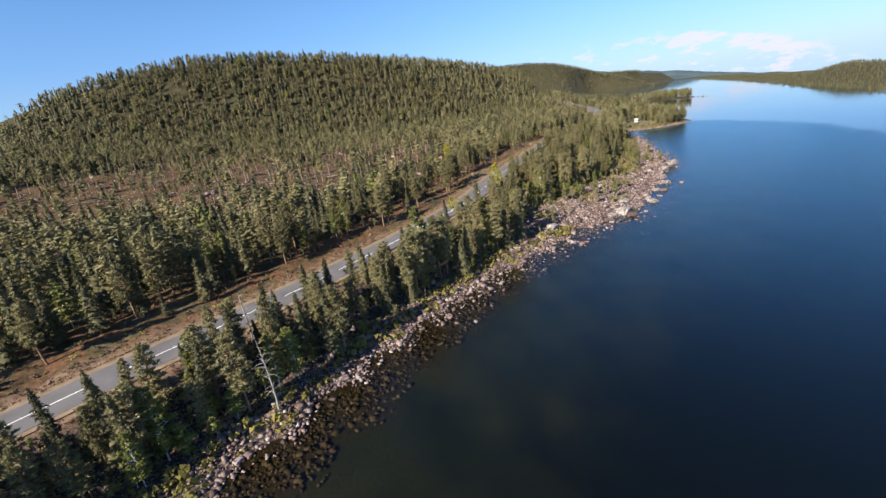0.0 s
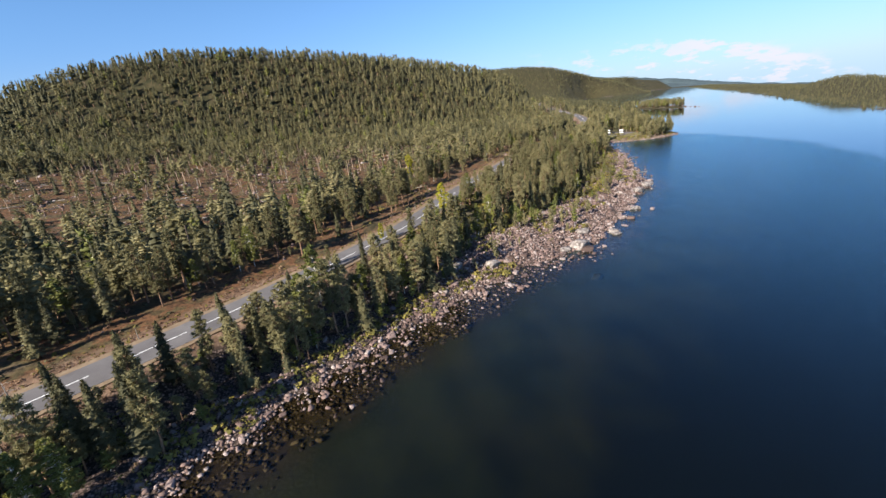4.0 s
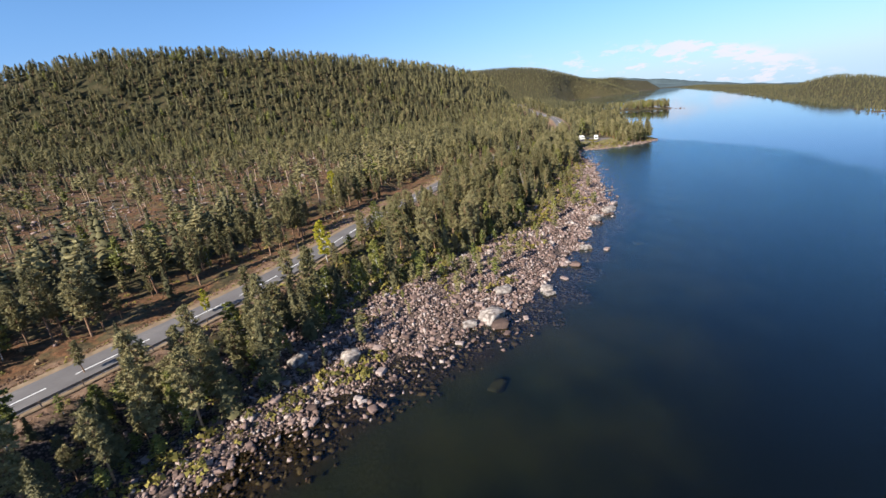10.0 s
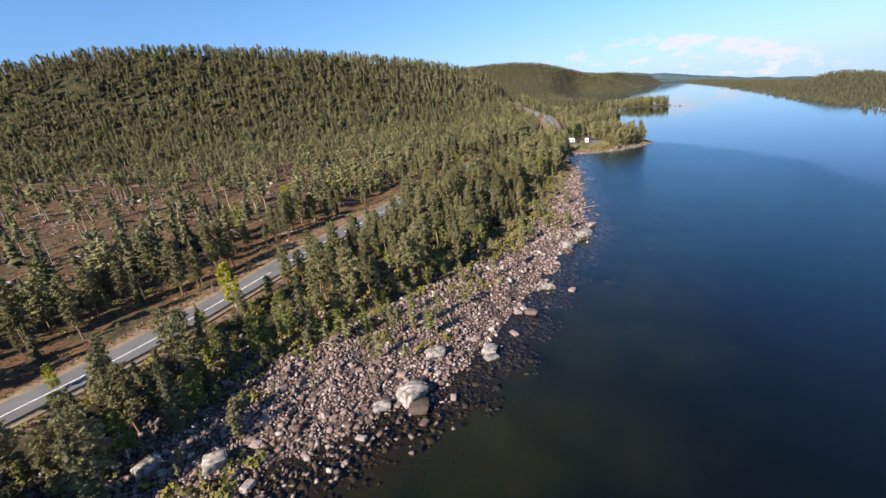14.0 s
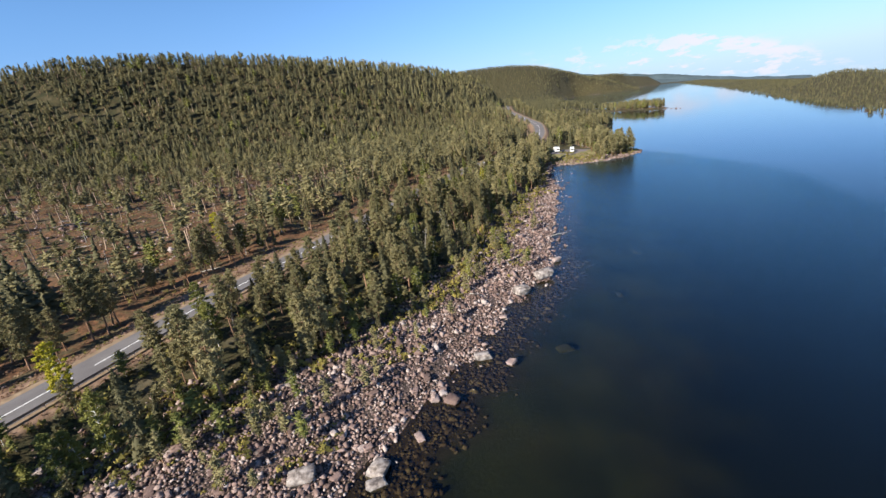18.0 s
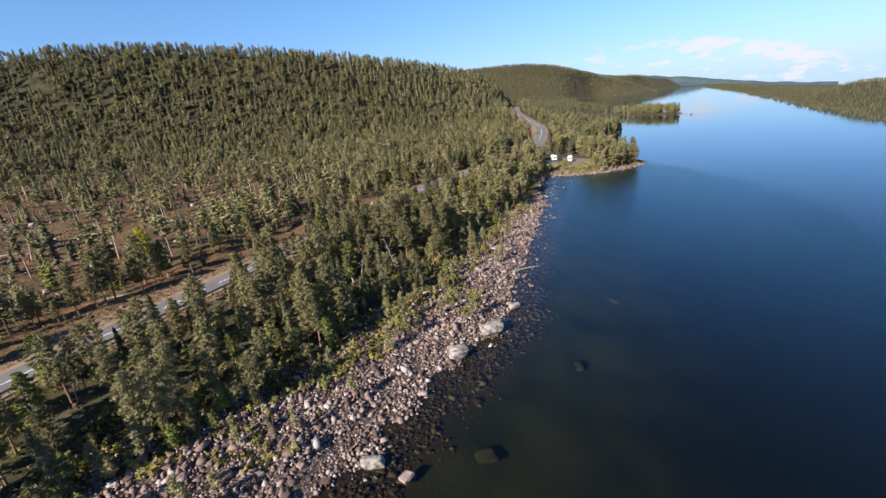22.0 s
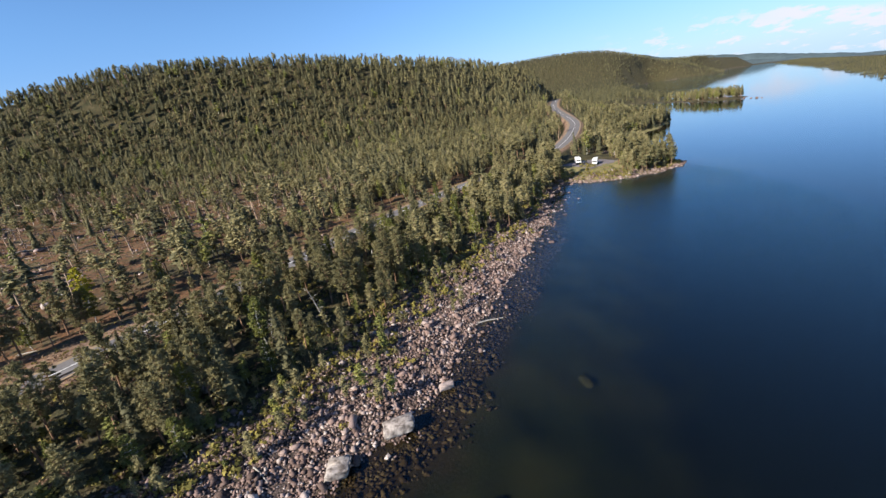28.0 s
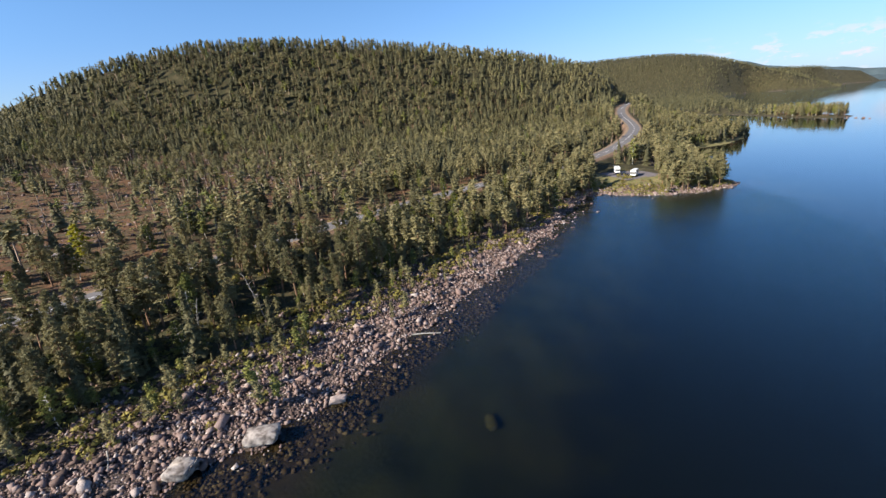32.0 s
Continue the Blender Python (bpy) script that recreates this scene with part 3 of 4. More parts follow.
def pads(rng, centres, axes, core, tufts, long, slim):
    """Foliage pads: a ragged lump at each centre, set with slim tufts that point outwards. axes: three half axes for each, as rows."""
    n = len(centres)
    if core == 0:
        v, t = np.zeros((0, 12, 3)), np.zeros((0, 3), int)
    else:
        lump = ICO[None] * rng.uniform(0.62, 1.2, (n, 12, 1)) * core
        v = np.einsum("nij,njk->nik", lump, axes) + centres[:, None]
        t = (ICO_T[None] + 12 * np.arange(n)[:, None, None]).reshape(-1, 3)
    u = rng.normal(size=(n, tufts, 3)) + (0, 0, 0.25)
    u /= np.linalg.norm(u, axis=2, keepdims=True)
    c = np.einsum("nij,njk->nik", u * rng.uniform(0.65, 1.0, (n, tufts, 1)), axes) + centres[:, None]
    d = np.einsum("nij,njk->nik", u, axes)
    d = d / np.linalg.norm(d, axis=2, keepdims=True) + rng.normal(size=d.shape) * 0.4
    d /= np.linalg.norm(d, axis=2, keepdims=True)
    side = np.cross(d, rng.normal(size=d.shape))
    side /= np.linalg.norm(side, axis=2, keepdims=True)
    s = long * rng.uniform(0.6, 1.3, (n, tufts, 1))
    tri = np.stack([c + d * s, c - d * s * 0.35 + side * s * slim, c - d * s * 0.35 - side * s * slim], 2).reshape(-1, 3)
    return np.vstack([v.reshape(-1, 3), tri]), np.vstack([t, v.size // 3 + np.arange(n * tufts * 3).reshape(-1, 3)])


def tiers(rng, low, wide, count, sides, stem):
    """A spruce's skirts of branches: ragged cones one over another."""
    v, t = [], []
    for i in range(count):
        rel = i / count
        h = low + (0.97 - low) * rel
        r = wide * (1 - rel) ** 0.85 + 0.012
        o = len(v)
        v.append(stem(min(h + 1.5 * (0.97 - low) / count, 1.0)))
        for k in range(sides):
            q = r * rng.uniform(0.35, 1.3)
            w = 6.2832 * (k + rng.uniform(-0.3, 0.3)) / sides + i
            v.append(stem(h) + np.array([math.cos(w) * q, math.sin(w) * q, -q * rng.uniform(0.1, 0.5)]))
        t += [(o, o + 1 + k, o + 1 + (k + 1) % sides) for k in range(sides)]
    return np.array(v), np.array(t)


# pads and tufts to a pad: by the road, in the middle distance, on the hill
FULLNESS = {"near": (72, 38), "mid": (12, 22), "hill": (8, 11), "far": (4, 6)}


def tree_form(kind, seed, level):
    """Trunk and crown (vertices, triangles) of a tree one metre high."""
    rng = np.random.RandomState(seed)
    bend = rng.normal(size=2) * 0.016
    near = level == "near"
    hs = np.linspace(0, 0.96, 7 if near else 3)

    def stem(h):
        return np.array([bend[0] * math.sin(h * 3), bend[1] * math.sin(h * 4), h])

    base = {"pine": 0.0145, "spruce": 0.013, "birch": 0.01, "seed_pine": 0.014}[kind]
    wood = [tube([stem(h) for h in hs], base * (1 - hs * 0.85), 6 if near else 3)]
    many, each = FULLNESS[level]
    cs, ax = [], []
    if kind == "spruce":
        low, wide = rng.uniform(0.04, 0.12), rng.uniform(0.135, 0.19)
        skirts, sides, many, each = {"near": (15, 11, 84, 26), "mid": (13, 9, 44, 9), "hill": (9, 7, 22, 5), "far": (5, 6, 5, 4)}[level]
        v, t = tiers(rng, low, wide * (0.62 if near else 0.72 if level == "mid" else 0.85), skirts, sides, stem)
        for i in range(many):
            rel = (i + rng.rand()) / many
            h = low + (0.96 - low) * rel
            r = wide * (1 - rel) ** 0.82 * rng.uniform(0.55, 1.25) + 0.012
            w = i * 2.4 + rng.rand() * 0.8
            out = np.array([math.cos(w), math.sin(w), -rng.uniform(0.2, 0.6)])
            if i % 3 == 0 and near:
                wood.append(tube([stem(h), stem(h) + out * r], [0.003, 0.001], 3))
            cs.append(stem(h) + out * r * 0.6)
            ax.append([out * r * 0.48, np.array([-math.sin(w), math.cos(w), 0]) * (0.014 + 0.16 * r), np.array([0, 0, 0.01 + 0.05 * r])])
        cs.append(stem(0.975))
        ax.append(np.diag([0.008, 0.008, 0.03]))
        pv, pt = pads(rng, np.array(cs), np.array(ax), 0, each, {"near": 0.022, "mid": 0.036, "hill": 0.048, "far": 0.06}[level], 0.36)
        return arrays(join(wood)), (np.vstack([v, pv]), np.vstack([t, pt + len(v)]))
    low = {"pine": rng.uniform(0.2, 0.42), "seed_pine": rng.uniform(0.52, 0.68), "birch": rng.uniform(0.12, 0.25)}[kind]
    wide = {"pine": rng.uniform(0.12, 0.17), "seed_pine": rng.uniform(0.085, 0.12), "birch": rng.uniform(0.15, 0.2)}[kind]

    def girth(rel):
        return math.sin(math.pi * (0.2 + 0.74 * rel)) ** 0.8 if kind == "birch" else math.sin(math.pi * (0.17 + 0.73 * rel)) ** 0.75

    if not near:
        # ragged lumps one over another
        for i in range(many):
            rel = (i + 0.5) / many
            h, w = low + (0.98 - low) * rel, rng.rand() * 6.283
            r = wide * girth(rel) * rng.uniform(0.75, 1.15)
            cs.append(stem(h) + np.array([math.cos(w), math.sin(w), 0]) * r * rng.uniform(0.1, 0.55))
            ax.append(np.diag([r * rng.uniform(0.75, 1.1), r * rng.uniform(0.75, 1.1), (0.98 - low) / many * rng.uniform(0.7, 1.05)]))
        leaf = {"mid": 0.05, "hill": 0.062, "far": 0.08}[level]
        return arrays(join(wood)), pads(rng, np.array(cs), np.array(ax), 0.6, each, leaf, 0.3)
    for i in range(many):
        rel = (i + rng.rand()) / many
        h = low + (0.97 - low) * rel
        r = wide * girth(rel) * rng.uniform(0.25, 0.95)
        w = i * 2.4 + rng.rand() * 1.2
        c = stem(h) + np.array([math.cos(w) * r, math.sin(w) * r, r * rng.uniform(-0.15, 0.3)])
        wood.append(tube([stem(h - 0.03), c], [0.004, 0.0014], 3))
        cs.append(c)
        q = rng.uniform(0.03, 0.05) * (1.1 - 0.4 * rel)
        ax.append(np.diag([q * rng.uniform(0.85, 1.25), q * rng.uniform(0.85, 1.25), q * rng.uniform(0.5, 0.85)]))
    cs.append(stem(0.97))
    ax.append(np.diag([0.016, 0.016, 0.03]))
    for i in range(6 if kind == "pine" else 0):
        h, w, r = rng.uniform(low * 0.4, low), rng.rand() * 6.283, rng.uniform(0.03, 0.09)
        wood.append(tube([stem(h), stem(h) + (math.cos(w) * r, math.sin(w) * r, -0.01)], [0.003, 0.001], 3))
    return arrays(join(wood)), pads(rng, np.array(cs), np.array(ax), 0.62, each, 0.022, 0.5 if kind == "birch" else 0.32)


CROWN = {"pine": PINE, "spruce": SPRUCE, "birch": BIRCH, "seed_pine": PINE}
BARK = {"pine": PINE_BARK, "spruce": PINE_BARK, "birch": BIRCH_BARK, "seed_pine": PINE_BARK}
LABEL = {"pine": "Scots pine with reddish trunk and open grey-green crown", "spruce": "narrow dark green spruce with drooping branches to the ground", "birch": "light green birch with pale trunk and loose leafy crown"}
VARIANTS = {"pine": 7, "spruce": 5, "birch": 4}
near_forms, far_forms, hill_forms, back_forms = {}, {}, {}, {}
for kind, many in VARIANTS.items():
    for k in range(many):
        (tv, tt), (cv, ct) = tree_form(kind, 100 + k + 17 * len(kind), "near")
        near_forms[kind, k] = (tri_mesh(kind + "_trunk", tv, tt, [BARK[kind]]), tri_mesh(kind + "_crown", cv, ct, [CROWN[kind]]))
yellow_crown = near_forms["birch", 1][1].copy()
yellow_crown.materials.clear()
yellow_crown.materials.append(YELLOW)
for kind in BARK:
    for k in range(6):
        (tv, tt), (cv, ct) = tree_form(kind, 300 + k + 7 * len(kind), "mid")
        far_forms[kind, k] = ((tv, tt, 0), (cv, ct, 1))
        (tv, tt), (cv, ct) = tree_form(kind, 400 + k + 7 * len(kind), "hill")
        hill_forms[kind, k] = ((tv, tt, 0), (cv, ct, 1))
        back_forms[kind, k] = ((*tree_form(kind, 500 + k + 7 * len(kind), "far")[1], 1),)


def tree(kind, k, x, y, z, tall, turn, crown=None, label=None, wide=1.0):
    tm, cm = near_forms[kind, k]
    t = new(kind + "_tree")
    t.matrix_world = Matrix.Translation((x, y, z - 0.12)) @ Matrix.Rotation(turn, 4, "Z") @ Matrix.Diagonal((tall * wide, tall * wide, tall, 1))
    part("trunk", tm, t)
    part("crown", crown or cm, t)
    return tagged(t, label or LABEL[kind], "tree", kind + " trees by the road and shore")


# single trees that stand out by the road and the shore: kind, place, height
SINGLE = (("pine", 3.0, 94.5, 11.8), ("birch", -6.0, 86.5, 10.5), ("birch", 0.5, 91.0, 6.8), ("spruce", -8.5, 81.5, 8.6), ("pine", -7.0, 98.5, 4.8), ("pine", -25.5, 45.5, 11.6), ("pine", -29.0, 42.5, 7.4),
          ("birch", -6.5, 80.0, 10.8), ("spruce", -22.0, 63.0, 9.6), ("pine", -38.0, 45.0, 5.4), ("pine", 13.0, 119.0, 9.3), ("spruce", 21.0, 119.0, 7.4), ("birch", 9.0, 106.0, 8.2), ("pine", 5.5, 102.0, 9.8),
          ("yellow", 16.0, 133.0, 8.9), ("yellow", 1.5, 113.0, 4.4), ("spruce", -11.0, 124.0, 6.4), ("spruce", -7.0, 142.0, 6.6), ("pine", 36.0, 150.0, 8.6), ("pine", 36.0, 169.0, 7.8), ("birch", 24.0, 153.0, 7.6),
          ("yellow", 2.0, 205.5, 11.0), ("birch", -58.0, 165.0, 8.0), ("birch", -35.0, 172.0, 8.0), ("yellow", 85.0, 262.0, 7.0))
APART = np.array([q[1:3] for q in SINGLE])


def clear_of(x, y, gap):
    """True where no single tree stands within the gap."""
    return np.min(np.hypot(np.asarray(x)[:, None] - APART[:, 0], np.asarray(y)[:, None] - APART[:, 1]), axis=1) > gap


rng = np.random.RandomState(5)


def scatter(x0, x1, y0, y1, gap):
    """Uneven places, about gap apart, over a rectangle."""
    xs, ys = np.meshgrid(np.arange(x0, x1, gap), np.arange(y0, y1, gap))
    xs, ys = xs.ravel(), ys.ravel()
    return xs + rng.uniform(-0.5, 0.5, xs.shape) * gap * 0.95, ys + rng.uniform(-0.5, 0.5, ys.shape) * gap * 0.95


crowds = {k: Crowd() for k in BARK}
xs, ys = scatter(-80, 190, -10, 350, 2.9)
zs, ds, rs = land(xs, ys)
up = hillside(xs, ys)
score = waves(xs, ys, 26, 11) * 0.45 + waves(xs, ys, 9, 12) * 0.55
share = 0.2 + 0.24 * smooth(ys, 92, 112) * (1 - 0.55 * smooth(ys, 128, 150) - 0.45 * smooth(ys, 215, 262)) - 0.08 * smooth(ys, 240, 270)
stony = np.where(ys > 285, 2.2, np.maximum(2.5, share * (ds + rs)))
belt = np.where(up, (rs > 17.5 - 5.0 * smooth(ys, 98, 120) * (1 - 0.4 * smooth(ys, 150, 185))) & (rs < 33 + 22 * (1 - smooth(ys, 80, 125)) + 6 * waves(xs, ys, 60, 14)), (rs > 7.2 - 1.0 * smooth(ys, 95, 115)))
lot = ((np.abs(xs - 141) < 13) & (np.abs(ys - 340) < 14)) | ((np.abs(xs - 139.5) < 12.5) & (ys > 300) & (ys < 350))
thin = rng.rand(len(xs)) < 1 - 0.4 * smooth(ys, 95, 125) * (1 - smooth(ys, 285, 300))
thin &= ~up | (rng.rand(len(xs)) < 0.78)
pick = (ds > stony) & belt & ~lot & thin & (score > np.where(up, -0.75 + 0.6 * smooth(ys, 95, 120), -1.05 + 0.75 * smooth(ys, 95, 125) - 0.3 * smooth(ys, 190, 240) - 0.3 * smooth(ys, 285, 300)))
order = np.nonzero(pick & clear_of(xs, ys, 3.2))[0]
count = {"pine": 0, "spruce": 0, "birch": 0}
for i in order:
    x, y, z = xs[i], ys[i], zs[i]
    u = rng.rand()
    piny = 0.5 + 0.32 * smooth(y, 100, 150)
    kind = "pine" if u < piny else "spruce" if u < 0.9 else "birch"
    tall = (rng.uniform(6.5 + 1.5 * (y < 95), 13.0) if rng.rand() < 0.75 else rng.uniform(2.5, 6.0)) * {"pine": 1.0, "spruce": 0.95, "birch": 0.75}[kind]
    if rs[i] < 11 and not up[i] and 115 < y < 200:
        tall *= 0.75
    if not up[i] and y < 180:
        tall = min(tall, 2.5 + rs[i] * 0.8)
    turn, k, v = rng.rand() * 6.28, rng.randint(VARIANTS[kind]), rng.rand()
    if count[kind] < 300 and (not up[i] or rs[i] < 24) and y < 300:
        count[kind] += 1
        tree(kind, k, x, y, z, tall, turn, wide=rng.uniform(0.9, 1.2))
    else:
        crowds[kind].add(far_forms[kind, k % 6], placing(x, y, z - 0.1, tall, turn, wide=1.1), v)
# undergrowth and saplings below the trees by the lake and at the point
xs, ys = scatter(-80, 190, -10, 350, 3.1)
zs, ds, rs = land(xs, ys)
lot = ((np.abs(xs - 141) < 13) & (np.abs(ys - 340) < 14)) | ((np.abs(xs - 139.5) < 12.5) & (ys > 300) & (ys < 350))
share = 0.2 + 0.24 * smooth(ys, 92, 112) * (1 - 0.55 * smooth(ys, 128, 150) - 0.45 * smooth(ys, 215, 262)) - 0.08 * smooth(ys, 240, 270)
pick = (ds > np.where(ys > 285, 3.5, np.maximum(2.5, share * (ds + rs)))) & (rs > 6.5) & ~hillside(xs, ys) & ~lot & (rng.rand(len(xs)) < 0.95 - 0.7 * smooth(ys, 100, 130) * (1 - smooth(ys, 280, 300)))
for x, y, z in zip(xs[pick], ys[pick], zs[pick]):
    kind = "birch" if rng.rand() < 0.5 else "pine" if rng.rand() < 0.6 else "spruce"
    crowds[kind].add(far_forms[kind, rng.randint(6)], placing(x, y, z - 0.05, rng.uniform(1.2, 4.5) * (1.0 + 0.4 * (y > 290)), rng.rand() * 6.28, wide=1.5), rng.rand())
# young growth along the stony shore
xs, ys = scatter(0, 130, 90, 300, 3.0)
zs, ds, rs = land(xs, ys)
pick = (ds > 5.0) & (rs > 9) & (waves(xs, ys, 14, 31) > 0.15 - 0.8 * smooth(ds, 6, 13) * smooth(ys, 108, 130)) & (ds < 26) & (rng.rand(len(xs)) < 0.75)
for x, y, z in zip(xs[pick], ys[pick], zs[pick]):
    kind = "pine" if rng.rand() < 0.75 else "birch"
    crowds[kind].add(far_forms[kind, rng.randint(6)], placing(x, y, z - 0.05, rng.uniform(1.0, 5.0), rng.rand() * 6.28, wide=1.15), rng.rand())
# the hill: felled ground with seed trees low down, dense wood above
xs, ys = scatter(-420, 330, 10, 760, 4.8)
zs, ds, rs = land(xs, ys)
up = hillside(xs, ys)
open_ = felled(xs, ys) * (rs > 26)
cover = (1 - open_) * (0.95 - 0.5 * smooth(waves(xs, ys, 33, 23) + 0.6 * waves(xs, ys, 14, 27), 0.4, 1.1)) + open_ * (0.06 + 0.2 * smooth(ys, 250, 340) + (0.34 + 0.2 * smooth(ys, 230, 320)) * smooth(waves(xs, ys, 34, 24) + 0.5 * waves(xs, ys, 12, 25), -0.2, 0.9))
pick = (ds > np.where(ys > 345, 2.0, 5.0)) & (rs > np.where(up & (ys < 370), 15, np.where(ys > 340, 9, 7))) & ((rs > 31 + 20 * (1 - smooth(ys, 80, 125))) | (ys > 350)) & (rng.rand(len(xs)) < cover) & ~((np.abs(xs - 141) < 13) & (np.abs(ys - 340) < 17))
pick &= ((ys > 352) | up) & clear_of(xs, ys, 3.2)
for x, y, z, o in zip(xs[pick], ys[pick], zs[pick], open_[pick]):
    u = rng.rand()
    if o > 0.5:
        kind = "seed_pine" if u < 0.42 else "pine" if u < 0.6 else "birch" if u < 0.64 else "spruce"
        tall = rng.uniform(8.5, 14) if kind == "seed_pine" else rng.uniform(3.5, 11.0)
    else:
        kind = "seed_pine" if u < 0.1 else "pine" if u < 0.52 else "spruce" if u < 0.97 else "birch"
        tall = rng.uniform(6.0, 13.5) * (1.1 if kind == "seed_pine" else 1.0)
    forms = hill_forms if y < 640 and x > -360 else back_forms
    crowds[kind].add(forms[kind, rng.randint(6)], placing(x, y, z - 0.1, tall, rng.rand() * 6.28, rng.normal(size=2) * 0.03, rng.uniform(1.25, 1.85)), rng.rand())
xs, ys = scatter(160, 370, 345, 720, 3.3)
zs, ds, rs = land(xs, ys)
pick = (ds > 3.0) & (ds < 45) & (rs > 8) & inside(xs, ys, MAIN)
for x, y, z in zip(xs[pick], ys[pick], zs[pick]):
    kind = "pine" if rng.rand() < 0.75 else "birch" if rng.rand() < 0.5 else "spruce"
    crowds[kind].add(hill_forms[kind, rng.randint(6)], placing(x, y, z - 0.1, rng.uniform(5.5, 9.5) + 2.5 * (y > 600), rng.rand() * 6.28, wide=1.35), rng.rand())
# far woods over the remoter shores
small = [tree_form("spruce" if k % 2 else "pine", 700 + k, "far")[1] for k in range(6)]
xs, ys = scatter(-160, 640, 755, 1700, 9.5)
zs, ds, rs = land(xs, ys)
pick = (ds > 5) & inside(xs, ys, MAIN)
for x, y, z in zip(xs[pick], ys[pick], zs[pick]):
    crowds["spruce"].add([(*small[rng.randint(6)], 1)], placing(x, y, z - 1.5, rng.uniform(9, 14), rng.rand() * 6.28, wide=1.5), rng.rand())
xs, ys = scatter(-60, 1350, 1690, 2850, 12.5)
zs, ds, rs = land(xs, ys)
pick = (ds > 5) & inside(xs, ys, MAIN)
for x, y, z in zip(xs[pick], ys[pick], zs[pick]):
    crowds["spruce"].add([(*small[rng.randint(6)], 1)], placing(x, y, z - 2, rng.uniform(9, 13), rng.rand() * 6.28, wide=1.7), rng.rand())
xs, ys = scatter(310, 1300, 120, 2300, 4.0)
near_edge = inside(xs, ys, RIGHT) & (off_line(xs, ys, EAST)[0] < 110)
xs, ys = xs[near_edge], ys[near_edge]
zs, ds, rs = land(xs, ys)
pick = (ds > -2) & (rng.rand(len(xs)) < np.where(ys < 1000, 1.0, 0.5))
for x, y, z in zip(xs[pick], ys[pick], zs[pick]):
    crowds["spruce"].add([(*small[rng.randint(6)], 1)], placing(x, y, z - 0.9, rng.uniform(2.8, 4.8), rng.rand() * 6.28, wide=1.15), rng.rand())
crowds["pine"].done("pine_forest", [PINE_BARK, PINE], "dense pine forest covering the hill and far shores", "forest")
crowds["seed_pine"].done("seed_pines", [PALE_BARK, PINE], "tall bare-stemmed seed pines left standing on felled ground", "forest")
crowds["spruce"].done("spruce_forest", [PINE_BARK, SPRUCE], "spruces through the hillside forest and along the far shores", "forest")
crowds["birch"].done("birch_wood", [BIRCH_BARK, BIRCH], "young birches scattered among the conifers", "forest")


# ---- hills at the far end of the lake, blue haze painted into their colour ----
HAZY_HILL = plain("haze_blue_forest", [(0.3, (0.034, 0.05, 0.058)), (0.6, (0.05, 0.071, 0.08)), (0.8, (0.064, 0.088, 0.097))], 0.01, 1.0, 0.0, 0.1, 0.05)
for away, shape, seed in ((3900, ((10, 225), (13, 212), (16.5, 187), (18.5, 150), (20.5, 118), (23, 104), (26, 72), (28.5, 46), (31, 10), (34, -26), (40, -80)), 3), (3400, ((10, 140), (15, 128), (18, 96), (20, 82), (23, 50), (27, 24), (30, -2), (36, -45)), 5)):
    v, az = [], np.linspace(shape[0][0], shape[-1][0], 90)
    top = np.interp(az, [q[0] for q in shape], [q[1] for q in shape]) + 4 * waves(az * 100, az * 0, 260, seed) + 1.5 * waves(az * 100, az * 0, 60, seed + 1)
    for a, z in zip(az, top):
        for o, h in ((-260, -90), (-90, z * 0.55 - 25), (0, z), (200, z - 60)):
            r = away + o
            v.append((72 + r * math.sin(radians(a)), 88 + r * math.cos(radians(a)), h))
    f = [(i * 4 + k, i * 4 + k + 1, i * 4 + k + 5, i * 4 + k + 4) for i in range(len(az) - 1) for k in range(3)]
    tagged(new("backdrop", mesh_of("far_hills", v, f, [HAZY_HILL], None, True)), "forested hills beyond the far end of the lake, haze painted into their blue", "hills", kind="structure")


# ---- rocks ----
def rock_form(seed, points, edge=0.0):
    """An angular block about one metre across: the hull of a skewed box's corners and a few points more."""
    g = np.random.RandomState(seed)
    box8 = np.array([(i, j, k) for i in (-1, 1) for j in (-1, 1) for k in (-1, 1)], float) * g.uniform(0.68, 1.0, (8, 3))
    more = g.normal(size=(points, 3))
    more = more / np.linalg.norm(more, axis=1)[:, None] * 1.05
    p = np.vstack([box8, more]) * (0.48, g.uniform(0.26, 0.42), g.uniform(0.15, 0.3))
    p[:, 0] += p[:, 2] * g.uniform(-0.5, 0.5)
    p[:, 1] += p[:, 2] * g.uniform(-0.4, 0.4)
    bm = bmesh.new()
    for q in p:
        bm.verts.new(q)
    r = bmesh.ops.convex_hull(bm, input=bm.verts)
    bmesh.ops.delete(bm, geom=[e for e in r["geom_interior"] if isinstance(e, bmesh.types.BMVert)], context="VERTS")
    if edge:
        bmesh.ops.dissolve_limit(bm, angle_limit=0.2, verts=bm.verts, edges=bm.edges)
        bmesh.ops.bevel(bm, geom=list(bm.edges), offset=edge, segments=1, affect="EDGES")
        bmesh.ops.triangulate(bm, faces=bm.faces)
        bmesh.ops.subdivide_edges(bm, edges=bm.edges, cuts=2)
        for q in bm.verts:
            q.co += Vector(g.normal(size=3) * 0.012)
    bmesh.ops.triangulate(bm, faces=bm.faces)
    bm.verts.index_update()
    v, t = np.array([q.co[:] for q in bm.verts]), np.array([[q.index for q in f.verts] for f in bm.faces])
    bm.free()
    return v, t


stone_forms = [rock_form(k, k % 3) for k in range(14)]
boulder_forms = [rock_form(50 + k, 5, 0.03) for k in range(8)]
stone_meshes = [tri_mesh("boulder", *f, [ROCK]) for f in boulder_forms]
stones = Crowd()


